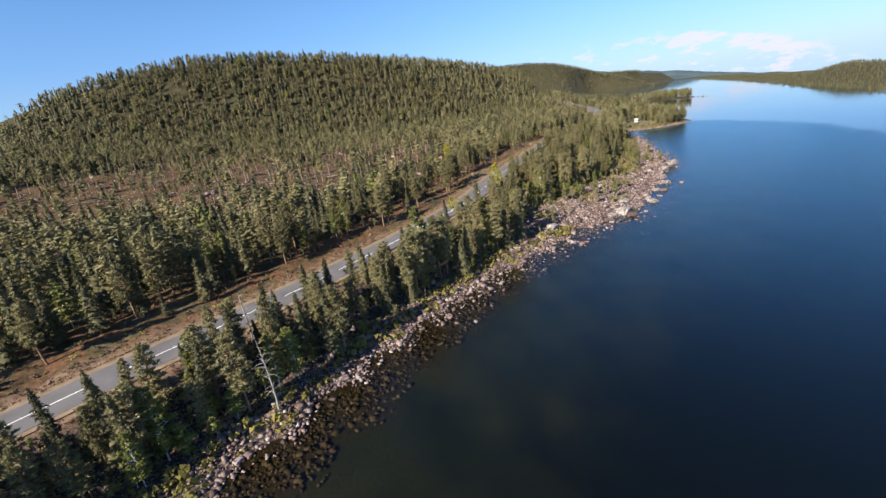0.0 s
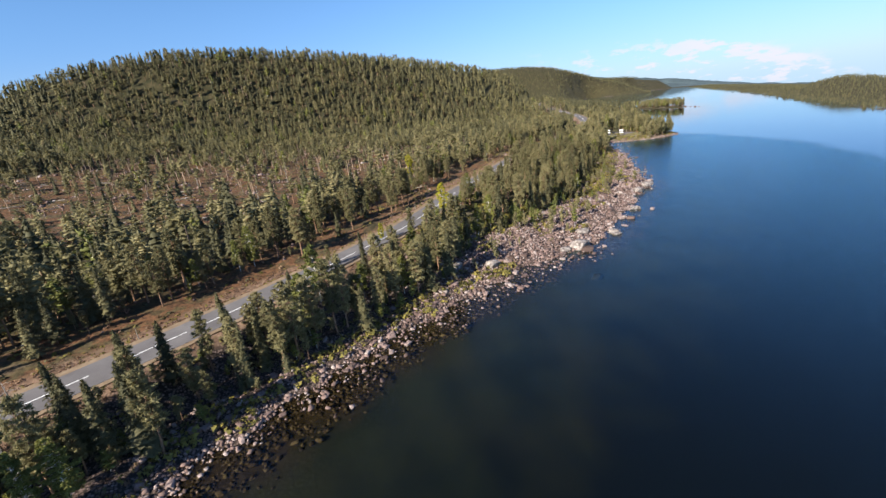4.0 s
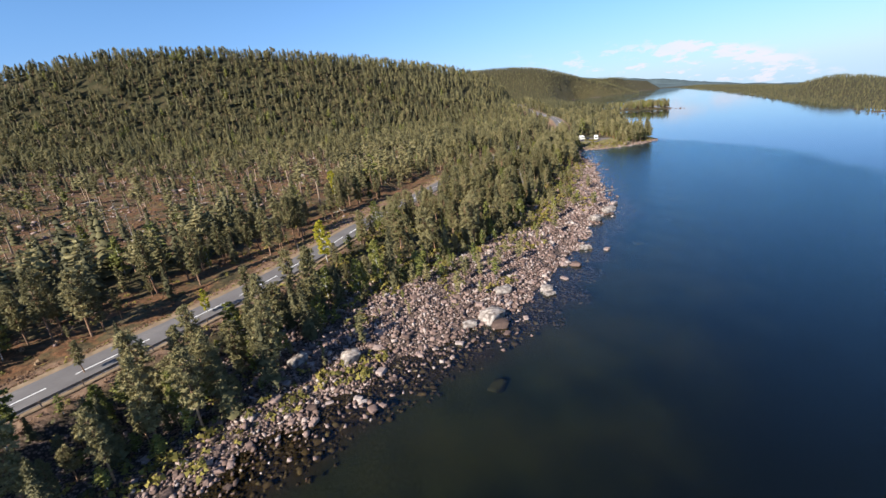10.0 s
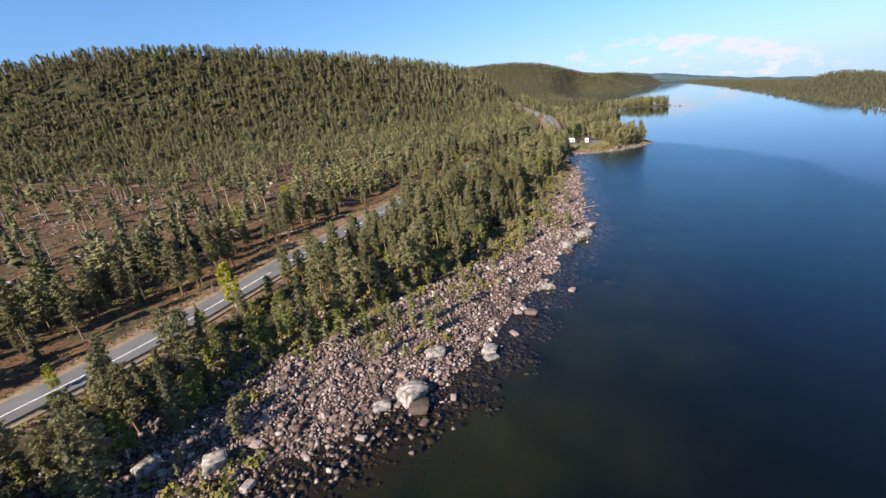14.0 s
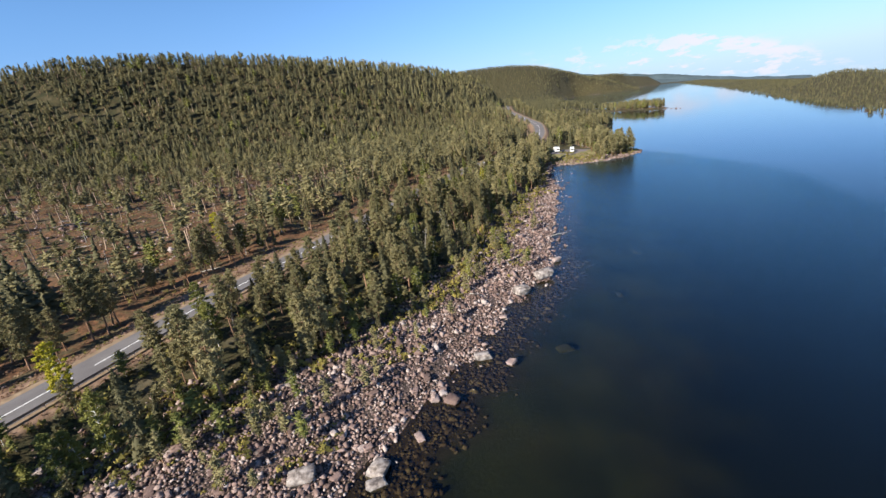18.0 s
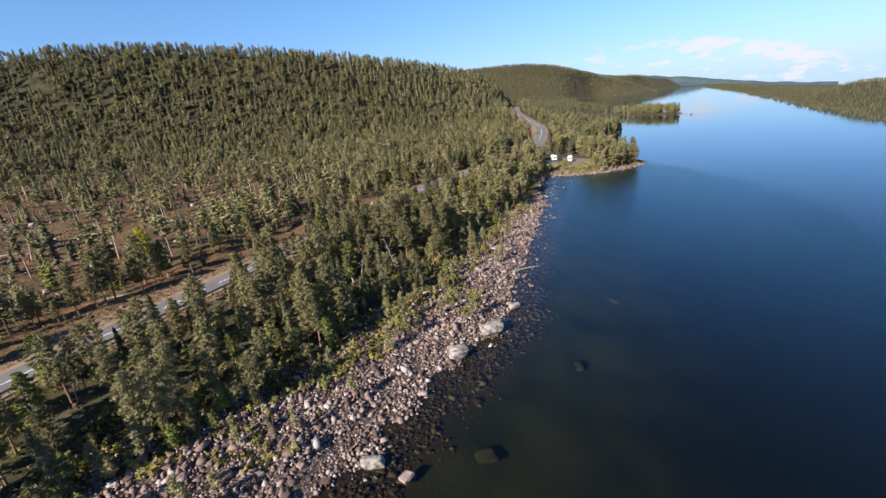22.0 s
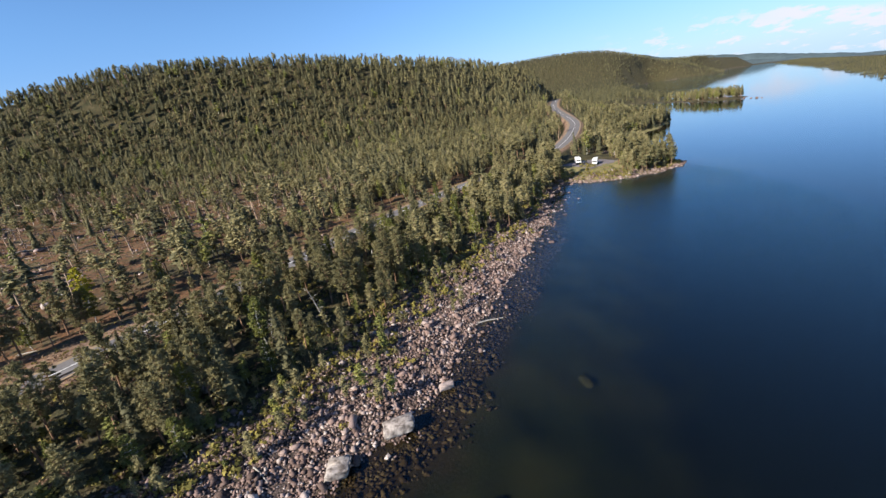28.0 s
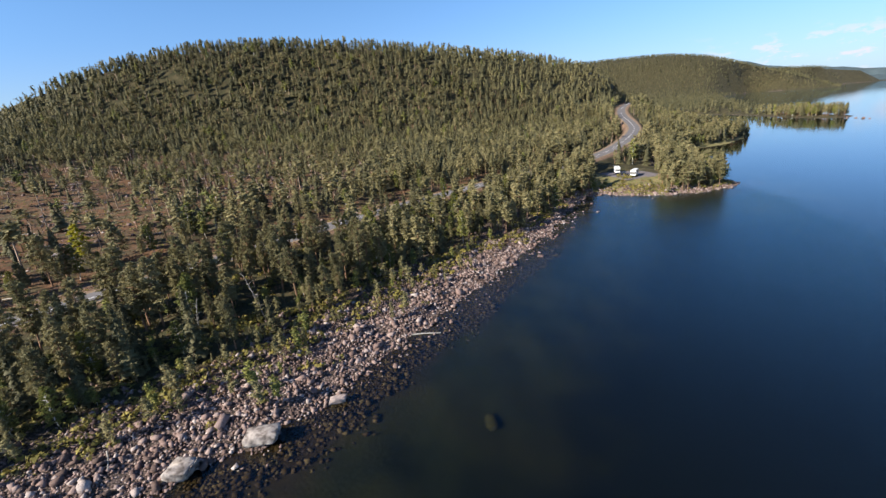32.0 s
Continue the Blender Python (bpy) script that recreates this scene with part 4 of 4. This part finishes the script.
def boulder(x, y, z, size, turn, k, label="pinkish-grey granite boulder on the stony shore", squash=1.0, mesh=None):
    ob = new("boulder", mesh or stone_meshes[k])
    ob.matrix_world = Matrix.Translation((x, y, z)) @ Matrix.Rotation(turn, 4, "Z") @ Matrix.Diagonal((size, size, size * squash, 1))
    return tagged(ob, label, "boulder", "boulders on the shore")


xs, ys = scatter(-40, 185, 20, 335, 0.45)
zs, ds, rs = land(xs, ys)
width = 3.5 + 18 * smooth(ys, 84, 108) * (1 - 0.5 * smooth(ys, 138, 158)) * (1 - smooth(ys, 205, 262)) + 3.0 * waves(xs, ys, 17, 41) + 2 * waves(xs, ys, 6, 42)
dens = np.where(ds > 0, 1 - smooth(ds, width - 4, width + 3 + 7 * smooth(ys, 88, 110)), smooth(ds, -9.5, -3.5))
pick = (ds > -14) & (ds < 30) & (rs > 8) & (rng.rand(len(xs)) < dens) & ((ds > -1) | (ys < 300))
reach = 3.0 + 7.0 * smooth(ys, 55, 65) * (1 - smooth(ys, 104, 114)) + 3.0 * smooth(ys, 150, 175)
big = 0
wet = Crowd()
for x, y, z, d, e in zip(xs[pick], ys[pick], zs[pick], ds[pick], reach[pick]):
    size = min(0.3 + rng.exponential(0.2), 2.0) if d > -1.5 else min(0.36 + rng.exponential(0.2), 1.5)
    out = d > -0.6 or (d > -e and rng.rand() < (0.36 if y < 112 else 0.16) * (1 + d / e))
    if size > 1.05 and out and big < 240:
        big += 1
        boulder(x, y, max(z, -0.2) + 0.1 * size, size, rng.rand() * 6.28, rng.randint(8))
    elif out:
        stones.add([(*stone_forms[rng.randint(14)], 0)], placing(x, y, max(z, -0.15) + rng.uniform(-0.02, 0.24) * size, size, rng.rand() * 6.28, rng.normal(size=2) * 0.5, rng.uniform(0.8, 1.15)), rng.rand())
    elif rng.rand() < 0.7:
        wet.add([(*stone_forms[rng.randint(14)], 0)], placing(x, y, min(z + 0.1 * size, -0.1 - 0.33 * size), size, rng.rand() * 6.28, rng.normal(size=2) * 0.3), rng.rand())
wet.done("sunken_stones", [WET_ROCK], "dark brown stones lying under shallow water", "stones")
# stones strewn over the felled hillside and the cutting by the road
xs, ys = scatter(-260, 60, 40, 470, 2.2)
zs, ds, rs = land(xs, ys)
pick = hillside(xs, ys) & (rs > 9) & (rng.rand(len(xs)) < (0.08 + 0.85 * (waves(xs, ys, 26, 51) + 0.5 * waves(xs, ys, 9, 52) > 0.55)) * (0.25 + 0.75 * felled(xs, ys)))
for x, y, z in zip(xs[pick], ys[pick], zs[pick]):
    size = min(0.45 + rng.exponential(0.42), 3.2)
    stones.add([(*stone_forms[rng.randint(14)], 0)], placing(x, y, z + 0.1 * size, size, rng.rand() * 6.28, rng.normal(size=2) * 0.3), rng.rand())
stones.done("shore_stones", [ROCK], "countless angular pinkish-grey stones along the lake shore", "stones")

# ---- single boulders that stand out ----
PALE_ROCK = plain("pale_granite", [(0.36, (0.07, 0.058, 0.052)), (0.48, (0.17, 0.145, 0.132)), (0.62, (0.27, 0.24, 0.22))], 1.3, 0.85, 0.7, 0.08, 5)
DARK_ROCK = plain("algae_covered_rock", [(0.3, (0.035, 0.038, 0.018)), (0.6, (0.06, 0.062, 0.028)), (0.8, (0.09, 0.088, 0.042))], 0.6, 0.9, 0.5, 0.06, 6)
pale_meshes = [tri_mesh("boulder", *rock_form(80 + k, 7, 0.05), [PALE_ROCK]) for k in range(3)]
sunken_meshes = [tri_mesh("boulder", *rock_form(90 + k, 9, 0.06), [DARK_ROCK]) for k in range(2)]
for x, y, size, turn, squash, k in ((49.5, 120.5, 3.4, 0.2, 0.9, 1), (57.5, 121.3, 2.8, 1.2, 1.0, 0), (46.3, 112.6, 4.2, 0.7, 1.1, 0), (42.6, 110.9, 2.6, 0.2, 1.0, 1), (57.6, 119.6, 2.4, 0.4, 1.0, 2), (17.8, 103.4, 3.2, 1.0, 1.1, 1), (25.2, 103.2, 3.0, 0.6, 1.1, 0),
                                    (71.2, 140.6, 2.8, 0.1, 0.9, 2), (81.0, 161.2, 3.5, 0.3, 1.1, 0), (87.0, 167.3, 4.6, 0.4, 0.85, 1), (55.4, 173.2, 3.0, 0.0, 1.2, 2), (13.4, 103.4, 2.6, 0.3, 1.1, 2)):
    boulder(x, y, height(x, y) + 0.17 * size, size, turn, 0, "large pale grey granite boulder at the water's edge", squash, pale_meshes[k])
for x, y, size, k in ((47.2, 110.2, 3.0, 0), (51.6, 111.6, 1.4, 3), (75.2, 138.4, 1.8, 2), (62.0, 125.5, 2.0, 4), (66.0, 131.5, 2.2, 5), (92.0, 176.0, 2.6, 1), (113.5, 236.0, 1.8, 6), (120.5, 262.0, 1.5, 7), (128.0, 281.0, 1.2, 2)):
    boulder(x, y, max(height(x, y) + 0.15 * size, -0.05 * size), size, 0.5 * k, k)
for x, y, size, k in ((349.0, 626.0, 3.0, 1), (351.0, 617.0, 2.4, 4), (352.5, 609.0, 3.2, 2), (353.0, 601.0, 2.2, 6)):
    boulder(x, y, 0.1 * size, size, 0.7 * k, k, "low granite rock awash off the wooded spit")
for x, y, size, k in ((45.0, 97.0, 3.4, 0), (112.0, 179.5, 2.6, 0), (84.0, 142.0, 3.0, 1), (99.0, 158.0, 2.2, 0)):
    ob = boulder(x, y, 0, size, k + x, 0, "sunken green-brown boulder resting on the lake bed", 0.7, sunken_meshes[k])
    ob.location.z = height(x, y) + 0.12 * size

# ---- dead wood ----
def snag_form(seed, branches):
    g = np.random.RandomState(seed)
    lean = g.normal(size=2) * 0.05

    def stem(h):
        return np.array([lean[0] * h * h, lean[1] * h * h, h])
    pieces = [tube([stem(h) for h in (0, 0.3, 0.6, 0.85, 1.0)], [0.017, 0.014, 0.01, 0.006, 0.002], 6)]
    for i in range(branches):
        h, a, r = g.uniform(0.25, 0.95), g.rand() * 6.283, g.uniform(0.06, 0.2)
        tip = stem(h) + np.array([math.cos(a) * r, math.sin(a) * r, g.uniform(-0.05, 0.08)])
        mid = (stem(h) + tip) / 2 + (0, 0, 0.02)
        pieces.append(tube([stem(h), mid, tip], [0.005, 0.0035, 0.001], 3))
    return arrays(join(pieces))


snag_meshes = [tri_mesh("snag", *snag_form(k, 22), [GREY_WOOD]) for k in range(4)]
for x, y, tall, k, lean in ((-21.9, 45.2, 9.0, 0, 0.08), (-24.5, 50.5, 8.0, 1, -0.1), (-28.5, 56.0, 7.5, 2, 0.0), (68.8, 191.0, 9.5, 3, -0.25), (62.0, 183.0, 7.0, 1, 0.12), (-52, 175, 8.0, 0, 0.05),
                            (-70, 190, 9.0, 2, 0.0), (-40, 205, 8.5, 3, -0.05), (-85, 215, 8.0, 1, 0.1), (-20, 190, 8.0, 2, 0.04), (-62, 235, 9.0, 0, -0.06), (-110, 240, 9.0, 3, 0.03), (30, 150, 6.0, 1, 0.1)):
    ob = new("dead_tree", snag_meshes[k])
    ob.matrix_world = Matrix.Translation((x, y, height(x, y) - 0.15)) @ Matrix.Rotation(lean, 4, "Y") @ Matrix.Rotation(k * 1.7 + x, 4, "Z") @ Matrix.Scale(tall, 4)
    tagged(ob, "bleached grey dead tree with bare broken branches", "dead tree", "dead trees")
log_mesh = tri_mesh("log", *arrays(join([tube([(-0.5, 0, 0), (-0.1, 0.02, 0.01), (0.5, -0.01, 0)], [0.03, 0.026, 0.016], 8), tube([(0.1, 0, 0.01), (0.2, 0.08, 0.06)], [0.008, 0.003], 4),
                                         tube([(0.25, 0, 0.01), (0.33, -0.07, 0.05)], [0.007, 0.002], 4)])), [GREY_WOOD])
g = np.random.RandomState(77)
spots = [(97.9, 195.1, 5.0, 0.3), (72.5, 159.5, 3.6, -0.6), (94.0, 190.0, 3.0, 1.0), (22.0, 172.0, 7.0, 0.3), (8.0, 186.0, 6.0, 0.1)]
while len(spots) < 110:
    x, y = g.uniform(-240, 12), g.uniform(135, 440)
    if felled(x, y) > 0.5:
        spots.append((x, y, g.uniform(4, 9), g.normal() * 0.5 + 0.3))
for x, y, size, turn in spots:
    z, d, r = (float(q[0]) for q in land(np.array([x]), np.array([y])))
    if r < 13 and d > 8:
        continue
    dx, dy = math.cos(turn) * size * 0.4, math.sin(turn) * size * 0.4
    tilt = math.atan2(height(x + dx, y + dy) - height(x - dx, y - dy), size * 0.8) if d > 0 else 0.0
    ob = new("fallen_log", log_mesh)
    ob.matrix_world = Matrix.Translation((x, y, max(z, -0.05) + 0.03 * size * 0.8)) @ Matrix.Rotation(turn, 4, "Z") @ Matrix.Rotation(-tilt, 4, "Y") @ Matrix.Scale(size, 4)
    tagged(ob, "grey weathered fallen log with stubs of branches", "log", "fallen logs")

# ---- bright broadleaf trees ----
def bright(x, y, tall, k, wide, crown, label):
    tree("birch", k, x, y, height(x, y), tall, x + y, crown, label, wide)


for i, (kind, x, y, tall) in enumerate(SINGLE):
    if kind == "yellow":
        bright(x, y, tall, 1, 1.15, yellow_crown, "birch turning bright yellow in early autumn")
    elif kind == "birch":
        bright(x, y, tall, i % 4, 1.15, None, "light green birch with full leafy crown")
    else:
        tree(kind, i % VARIANTS[kind], x, y, height(x, y), tall, i * 1.3, wide=1.1)

# ---- low growth ----
def clump_form(seed, many, leaf, tall):
    g = np.random.RandomState(seed)
    c = g.normal(size=(many, 3)) * (0.28, 0.28, 0.1) + (0, 0, tall * 0.45)
    return tuft_cloud(g, c, np.full(many, 0.22), 4, leaf, 0.8)


clumps = [clump_form(k, 6, 0.18, 0.6) for k in range(6)]
shrubs, heath, scrub = Crowd(), Crowd(), Crowd()
rng = np.random.RandomState(9)
xs, ys = scatter(-45, 185, 15, 335, 1.25)
zs, ds, rs = land(xs, ys)
width = 3.5 + 18 * smooth(ys, 84, 108) * (1 - 0.5 * smooth(ys, 138, 158)) * (1 - smooth(ys, 205, 262)) + 3.0 * waves(xs, ys, 17, 41) + 2 * waves(xs, ys, 6, 42)
edge = np.exp(-((ds - np.where(ys < 106, 3.2, width + 2.0)) / np.where(ys < 106, 1.8, 3.5)) ** 2) + (0.7 * (waves(xs, ys, 9, 61) > 0.75) + 0.55 * (waves(xs, ys, 13, 62) > 0.25) * (ys > 112) * (ds > 7)) * (ds > 4)
pick = (ds > 1.2) & (rs > 5) & ~hillside(xs, ys) & (rng.rand(len(xs)) < edge * (0.9 + 0.6 * (ys < 106)))
for x, y, z in zip(xs[pick], ys[pick], zs[pick]):
    shrubs.add([(*clumps[rng.randint(6)], 0)], placing(x, y, z, rng.uniform(0.7, 2.1), rng.rand() * 6.28), rng.rand())
for q in range(7):
    shrubs.add([(*clumps[q % 6], 0)], placing(19.8 + rng.normal() * 1.2, 101.0 + rng.normal() * 0.7, 0.15, 1.6, q), 0.9)
xs, ys = scatter(-80, 185, -10, 350, 1.25)
zs, ds, rs = land(xs, ys)
pick = (ds > width.min() + 4) & (rs > 6.5) & ~hillside(xs, ys) & (rng.rand(len(xs)) < 0.62) & (ds > np.where(ys > 285, 3.0, 3.0 + 14 * smooth(ys, 84, 108) * (1 - 0.5 * smooth(ys, 138, 158)) * (1 - smooth(ys, 205, 262)))) & ~((np.abs(xs - 141) < 14) & (np.abs(ys - 338) < 14))
for x, y, z in zip(xs[pick], ys[pick], zs[pick]):
    shrubs.add([(*clumps[rng.randint(6)], int(rng.rand() * 3))], placing(x, y, z - 0.1, rng.uniform(0.5, 1.3), rng.rand() * 6.28), rng.rand())
shrubs.done("shore_shrubs", [SHRUB, HEATH, SPRUCE], "olive and yellowing shrubs along the stony shore", "shrubs")
xs, ys = scatter(-110, 150, -20, 345, 0.85)
zs, ds, rs = land(xs, ys)
pick = (rs > 4.9) & (rs < 14 - 3.5 * smooth(ys, 98, 120) * (1 - smooth(ys, 150, 185))) & (hillside(xs, ys) | (rs < 6.5)) & (rng.rand(len(xs)) < 0.85) & (ds > 2)
for x, y, z in zip(xs[pick], ys[pick], zs[pick]):
    heath.add([(*clumps[rng.randint(6)], int(rng.rand() < 0.3))], placing(x, y, z - 0.1, rng.uniform(0.35, 0.9), rng.rand() * 6.28), rng.rand())
heath.done("verge_heather", [HEATH, SHRUB], "reddish brown heather and dry grass on the road verge", "heather")
xs, ys = scatter(-260, 60, 40, 460, 2.0)
zs, ds, rs = land(xs, ys)
pick = hillside(xs, ys) & (rs > 12) & (rng.rand(len(xs)) < (0.5 + 0.35 * waves(xs, ys, 20, 71)) * np.maximum(0.35 + 0.65 * felled(xs, ys), 1.0 * (rs < 38)))
for x, y, z in zip(xs[pick], ys[pick], zs[pick]):
    scrub.add([(*clumps[rng.randint(6)], int(rng.rand() * 2.6))], placing(x, y, z - 0.1, rng.uniform(0.4, 1.35), rng.rand() * 6.28), rng.rand())
scrub.done("hill_scrub", [SHRUB, HEATH, SPRUCE], "rusty and olive dwarf shrubs over the felled hillside", "shrubs")

# ---- guard rail, marker posts ----
STEEL = plain("dull_steel", [(0.3, (0.16, 0.13, 0.11)), (0.6, (0.24, 0.2, 0.17)), (0.8, (0.3, 0.26, 0.23))], 1.2, 0.6, 0.2, 0.01, 20, 0.5)


def side_line(s0, s1, off, up, gap=4.0):
    ss = np.arange(s0, s1, gap)
    q, q2 = on_road(ss), on_road(ss + 0.5)
    t = q2[:, :2] - q[:, :2]
    t /= np.linalg.norm(t, axis=1)[:, None]
    return np.stack([q[:, 0] + t[:, 1] * off, q[:, 1] - t[:, 0] * off, q[:, 2] + up], 1)


def arc_at(y):
    return float(np.interp(y, ROAD[:, 1], arc))


rail = tagged(new("guard_rail"), "dull brownish steel guard rail beside the lakeside lane", "guard rail")
run = side_line(arc_at(84), arc_at(205), 4.25, 0.0, 4.0)
v, f = [], []
profile = ((0.0, 0.42), (0.05, 0.48), (0.05, 0.54), (0.0, 0.6), (0.05, 0.66), (0.05, 0.72), (0.0, 0.78))
for i, q in enumerate(run):
    for o, z in profile:
        v.append((q[0] - o, q[1] + o * 0.4, q[2] + z))
k = len(profile)
f = [(i * k + j, i * k + j + 1, (i + 1) * k + j + 1, (i + 1) * k + j) for i in range(len(run) - 1) for j in range(k - 1)]
part("beam", mesh_of("beam", v, f, [STEEL]), rail)
post_mesh = mesh_of("rail_post", *join([tube([(0, 0, -0.9), (0, 0, 0.8)], [0.06, 0.06], 6)]), [STEEL])
for q in run:
    ob = part("post", post_mesh, rail)
    ob.location = (q[0] + 0.07, q[1], q[2])

WHITE_PAINT = plain("white_gloss_paint", [(0.3, (0.6, 0.6, 0.59)), (0.7, (0.7, 0.7, 0.69))], 0.6, 0.35, 0.05, 0.005)
BLACK = plain("black_plastic", [(0.3, (0.02, 0.02, 0.02)), (0.7, (0.035, 0.035, 0.035))], 3, 0.5, 0.1, 0.005)
stick = mesh_of("stick", *join([tube([(0, 0, -0.3), (0, 0, 1.9)], [0.05, 0.045], 6)]), [GREY_WOOD])
for y in (72.0, 140.0, 214.0):
    q = side_line(arc_at(y), arc_at(y) + 1, -5.2, 0.0)[0]
    ob = new("marker_post", stick)
    ob.location = q
    tagged(ob, "thin weathered wooden snow marker post on the verge", "post", "marker posts")

# ---- parking place with two motorhomes and a car ----
lot_dir = Vector((0.51, -0.86, 0)).normalized()
lot_m = Matrix(((lot_dir.x, -lot_dir.y, 0, 141.0), (lot_dir.y, lot_dir.x, 0, 337.0), (0, 0, 1, 3.0), (0, 0, 0, 1)))


def box(bm, x0, x1, y0, y1, z0, z1, bevel=0.0):
    r = bmesh.ops.create_cube(bm, size=1.0)
    for q in r["verts"]:
        q.co = ((x0 + x1) / 2 + q.co.x * (x1 - x0), (y0 + y1) / 2 + q.co.y * (y1 - y0), (z0 + z1) / 2 + q.co.z * (z1 - z0))
    if bevel:
        bmesh.ops.bevel(bm, geom=list({e for q in r["verts"] for e in q.link_edges}), offset=bevel, segments=2, affect="EDGES")


def bm_mesh(name, bm, mat):
    me = bpy.data.meshes.new(name)
    bm.to_mesh(me)
    bm.free()
    me.materials.append(mat)
    return me


LOT = plain("worn_asphalt", [(0.3, (0.09, 0.08, 0.085)), (0.6, (0.12, 0.105, 0.11)), (0.8, (0.15, 0.13, 0.13))], 0.4, 0.9, 0.3, 0.01, 12)
bm = bmesh.new()
box(bm, -11, 12, -8, 10, -0.3, 0.06, 0.1)
yard = new("parking_place", bm_mesh("parking_place", bm, LOT))
yard.matrix_world = lot_m
tagged(yard, "small asphalt lay-by above the lake", "parking place", kind="structure")
GLASS = plain("dark_window_glass", [(0.3, (0.012, 0.014, 0.016)), (0.7, (0.03, 0.033, 0.036))], 1.0, 0.08, 0.0, 0.001)
TYRE = plain("tyre_rubber", [(0.3, (0.018, 0.018, 0.018)), (0.7, (0.03, 0.03, 0.03))], 6, 0.9, 0.2, 0.01)
RIM = plain("wheel_rim", [(0.3, (0.4, 0.4, 0.4)), (0.7, (0.5, 0.5, 0.5))], 5, 0.35, 0.0, 0.001, metal=0.8)
CAR_PAINT = plain("black_car_paint", [(0.3, (0.015, 0.016, 0.02)), (0.7, (0.025, 0.027, 0.032))], 1, 0.2, 0.0, 0.001)


def disc(r, w, sides=18):
    v = [(r * math.cos(6.2832 * k / sides), s * w / 2, r * math.sin(6.2832 * k / sides)) for s in (-1, 1) for k in range(sides)]
    f = [tuple(range(sides))[::-1], tuple(range(sides, 2 * sides))] + [(k, (k + 1) % sides, sides + (k + 1) % sides, sides + k) for k in range(sides)]
    return v, f


def wheels(root, places, r):
    tyre_me, rim_me = mesh_of("tyre", *disc(r, 0.24), [TYRE]), mesh_of("rim", *disc(r * 0.6, 0.26), [RIM])
    for x, y in places:
        hub = part("wheel", tyre_me, root)
        hub.location = (x, y, r)
        part("rim", rim_me, hub)


def side_hull(bm, outline, half):
    """A body from its side outline (x, z), half as wide as given on each side."""
    a = [bm.verts.new((x, -half, z)) for x, z in outline]
    b2 = [bm.verts.new((x, half, z)) for x, z in outline]
    bm.faces.new(a)
    bm.faces.new(b2[::-1])
    for i in range(len(outline)):
        j = (i + 1) % len(outline)
        bm.faces.new((a[j], a[i], b2[i], b2[j]))
    bmesh.ops.recalc_face_normals(bm, faces=bm.faces)
    bmesh.ops.bevel(bm, geom=list(bm.edges), offset=0.07, segments=2, affect="EDGES")


def motorhome(x, y, turn, size, label):
    root = new("motorhome")
    bm = bmesh.new()
    side_hull(bm, [(-3.3, 0.45), (3.2, 0.45), (3.3, 1.0), (2.5, 1.35), (1.95, 2.0), (2.75, 2.15), (2.7, 2.75), (2.2, 3.0), (-3.2, 3.0), (-3.35, 2.6)], 1.15)
    part("body", bm_mesh("body", bm, WHITE_PAINT), root)
    for name, b6 in (("windscreen", None), ("side_window", (-2.4, -1.3, 1.152, 1.165, 1.6, 2.2)), ("side_window", (-0.2, 0.9, 1.152, 1.165, 1.6, 2.2)), ("side_window", (-2.2, -1.2, -1.165, -1.152, 1.6, 2.2)),
                     ("cab_window", (1.45, 2.2, 1.152, 1.162, 1.3, 1.85)), ("cab_window", (1.45, 2.2, -1.162, -1.152, 1.3, 1.85)), ("rear_window", (-3.4, -3.36, -0.6, 0.6, 1.7, 2.2)), ("roof_hatch", (-0.4, 0.4, -0.4, 0.4, 2.99, 3.08))):
        bm = bmesh.new()
        if b6:
            box(bm, *b6)
        else:
            q = [bm.verts.new(c3) for c3 in ((2.57, -1.0, 1.38), (2.57, 1.0, 1.38), (2.08, 0.95, 1.97), (2.08, -0.95, 1.97))]
            bm.faces.new(q)
            bmesh.ops.solidify(bm, geom=bm.faces[:], thickness=0.03)
        part(name, bm_mesh(name, bm, BLACK if name == "roof_hatch" else GLASS), root)
    bm = bmesh.new()
    box(bm, 3.18, 3.38, -1.05, 1.05, 0.4, 0.75, 0.05)
    part("bumper", bm_mesh("bumper", bm, BLACK), root)
    wheels(root, ((2.3, 1.0), (2.3, -1.0), (-1.6, 1.0), (-1.6, -1.0)), 0.36)
    root.matrix_world = lot_m @ Matrix.Translation((x, y, 0.06)) @ Matrix.Rotation(turn, 4, "Z") @ Matrix.Scale(size, 4)
    return tagged(root, label, "motorhome", "parked motorhomes")


motorhome(-5.0, -1.0, radians(-30), 0.92, "white motorhome with overcab parked facing the lake")
motorhome(6.3, -0.5, radians(-48), 0.92, "white motorhome with overcab parked facing the lake")
car = new("car")
bm = bmesh.new()
side_hull(bm, [(-2.1, 0.35), (2.1, 0.35), (2.15, 0.75), (1.2, 0.95), (0.5, 1.42), (-1.2, 1.45), (-2.0, 1.0)], 0.85)
part("body", bm_mesh("body", bm, CAR_PAINT), car)
for name, b6 in (("side_window", (-1.1, 0.4, 0.852, 0.862, 1.0, 1.32)), ("side_window", (-1.1, 0.4, -0.862, -0.852, 1.0, 1.32))):
    bm = bmesh.new()
    box(bm, *b6)
    part(name, bm_mesh(name, bm, GLASS), car)
wheels(car, ((1.35, 0.75), (1.35, -0.75), (-1.3, 0.75), (-1.3, -0.75)), 0.31)
car.matrix_world = lot_m @ Matrix.Translation((0.6, -1.5, 0.06)) @ Matrix.Rotation(radians(-40), 4, "Z") @ Matrix.Scale(1.0, 4)
tagged(car, "small black car parked between the motorhomes", "car")
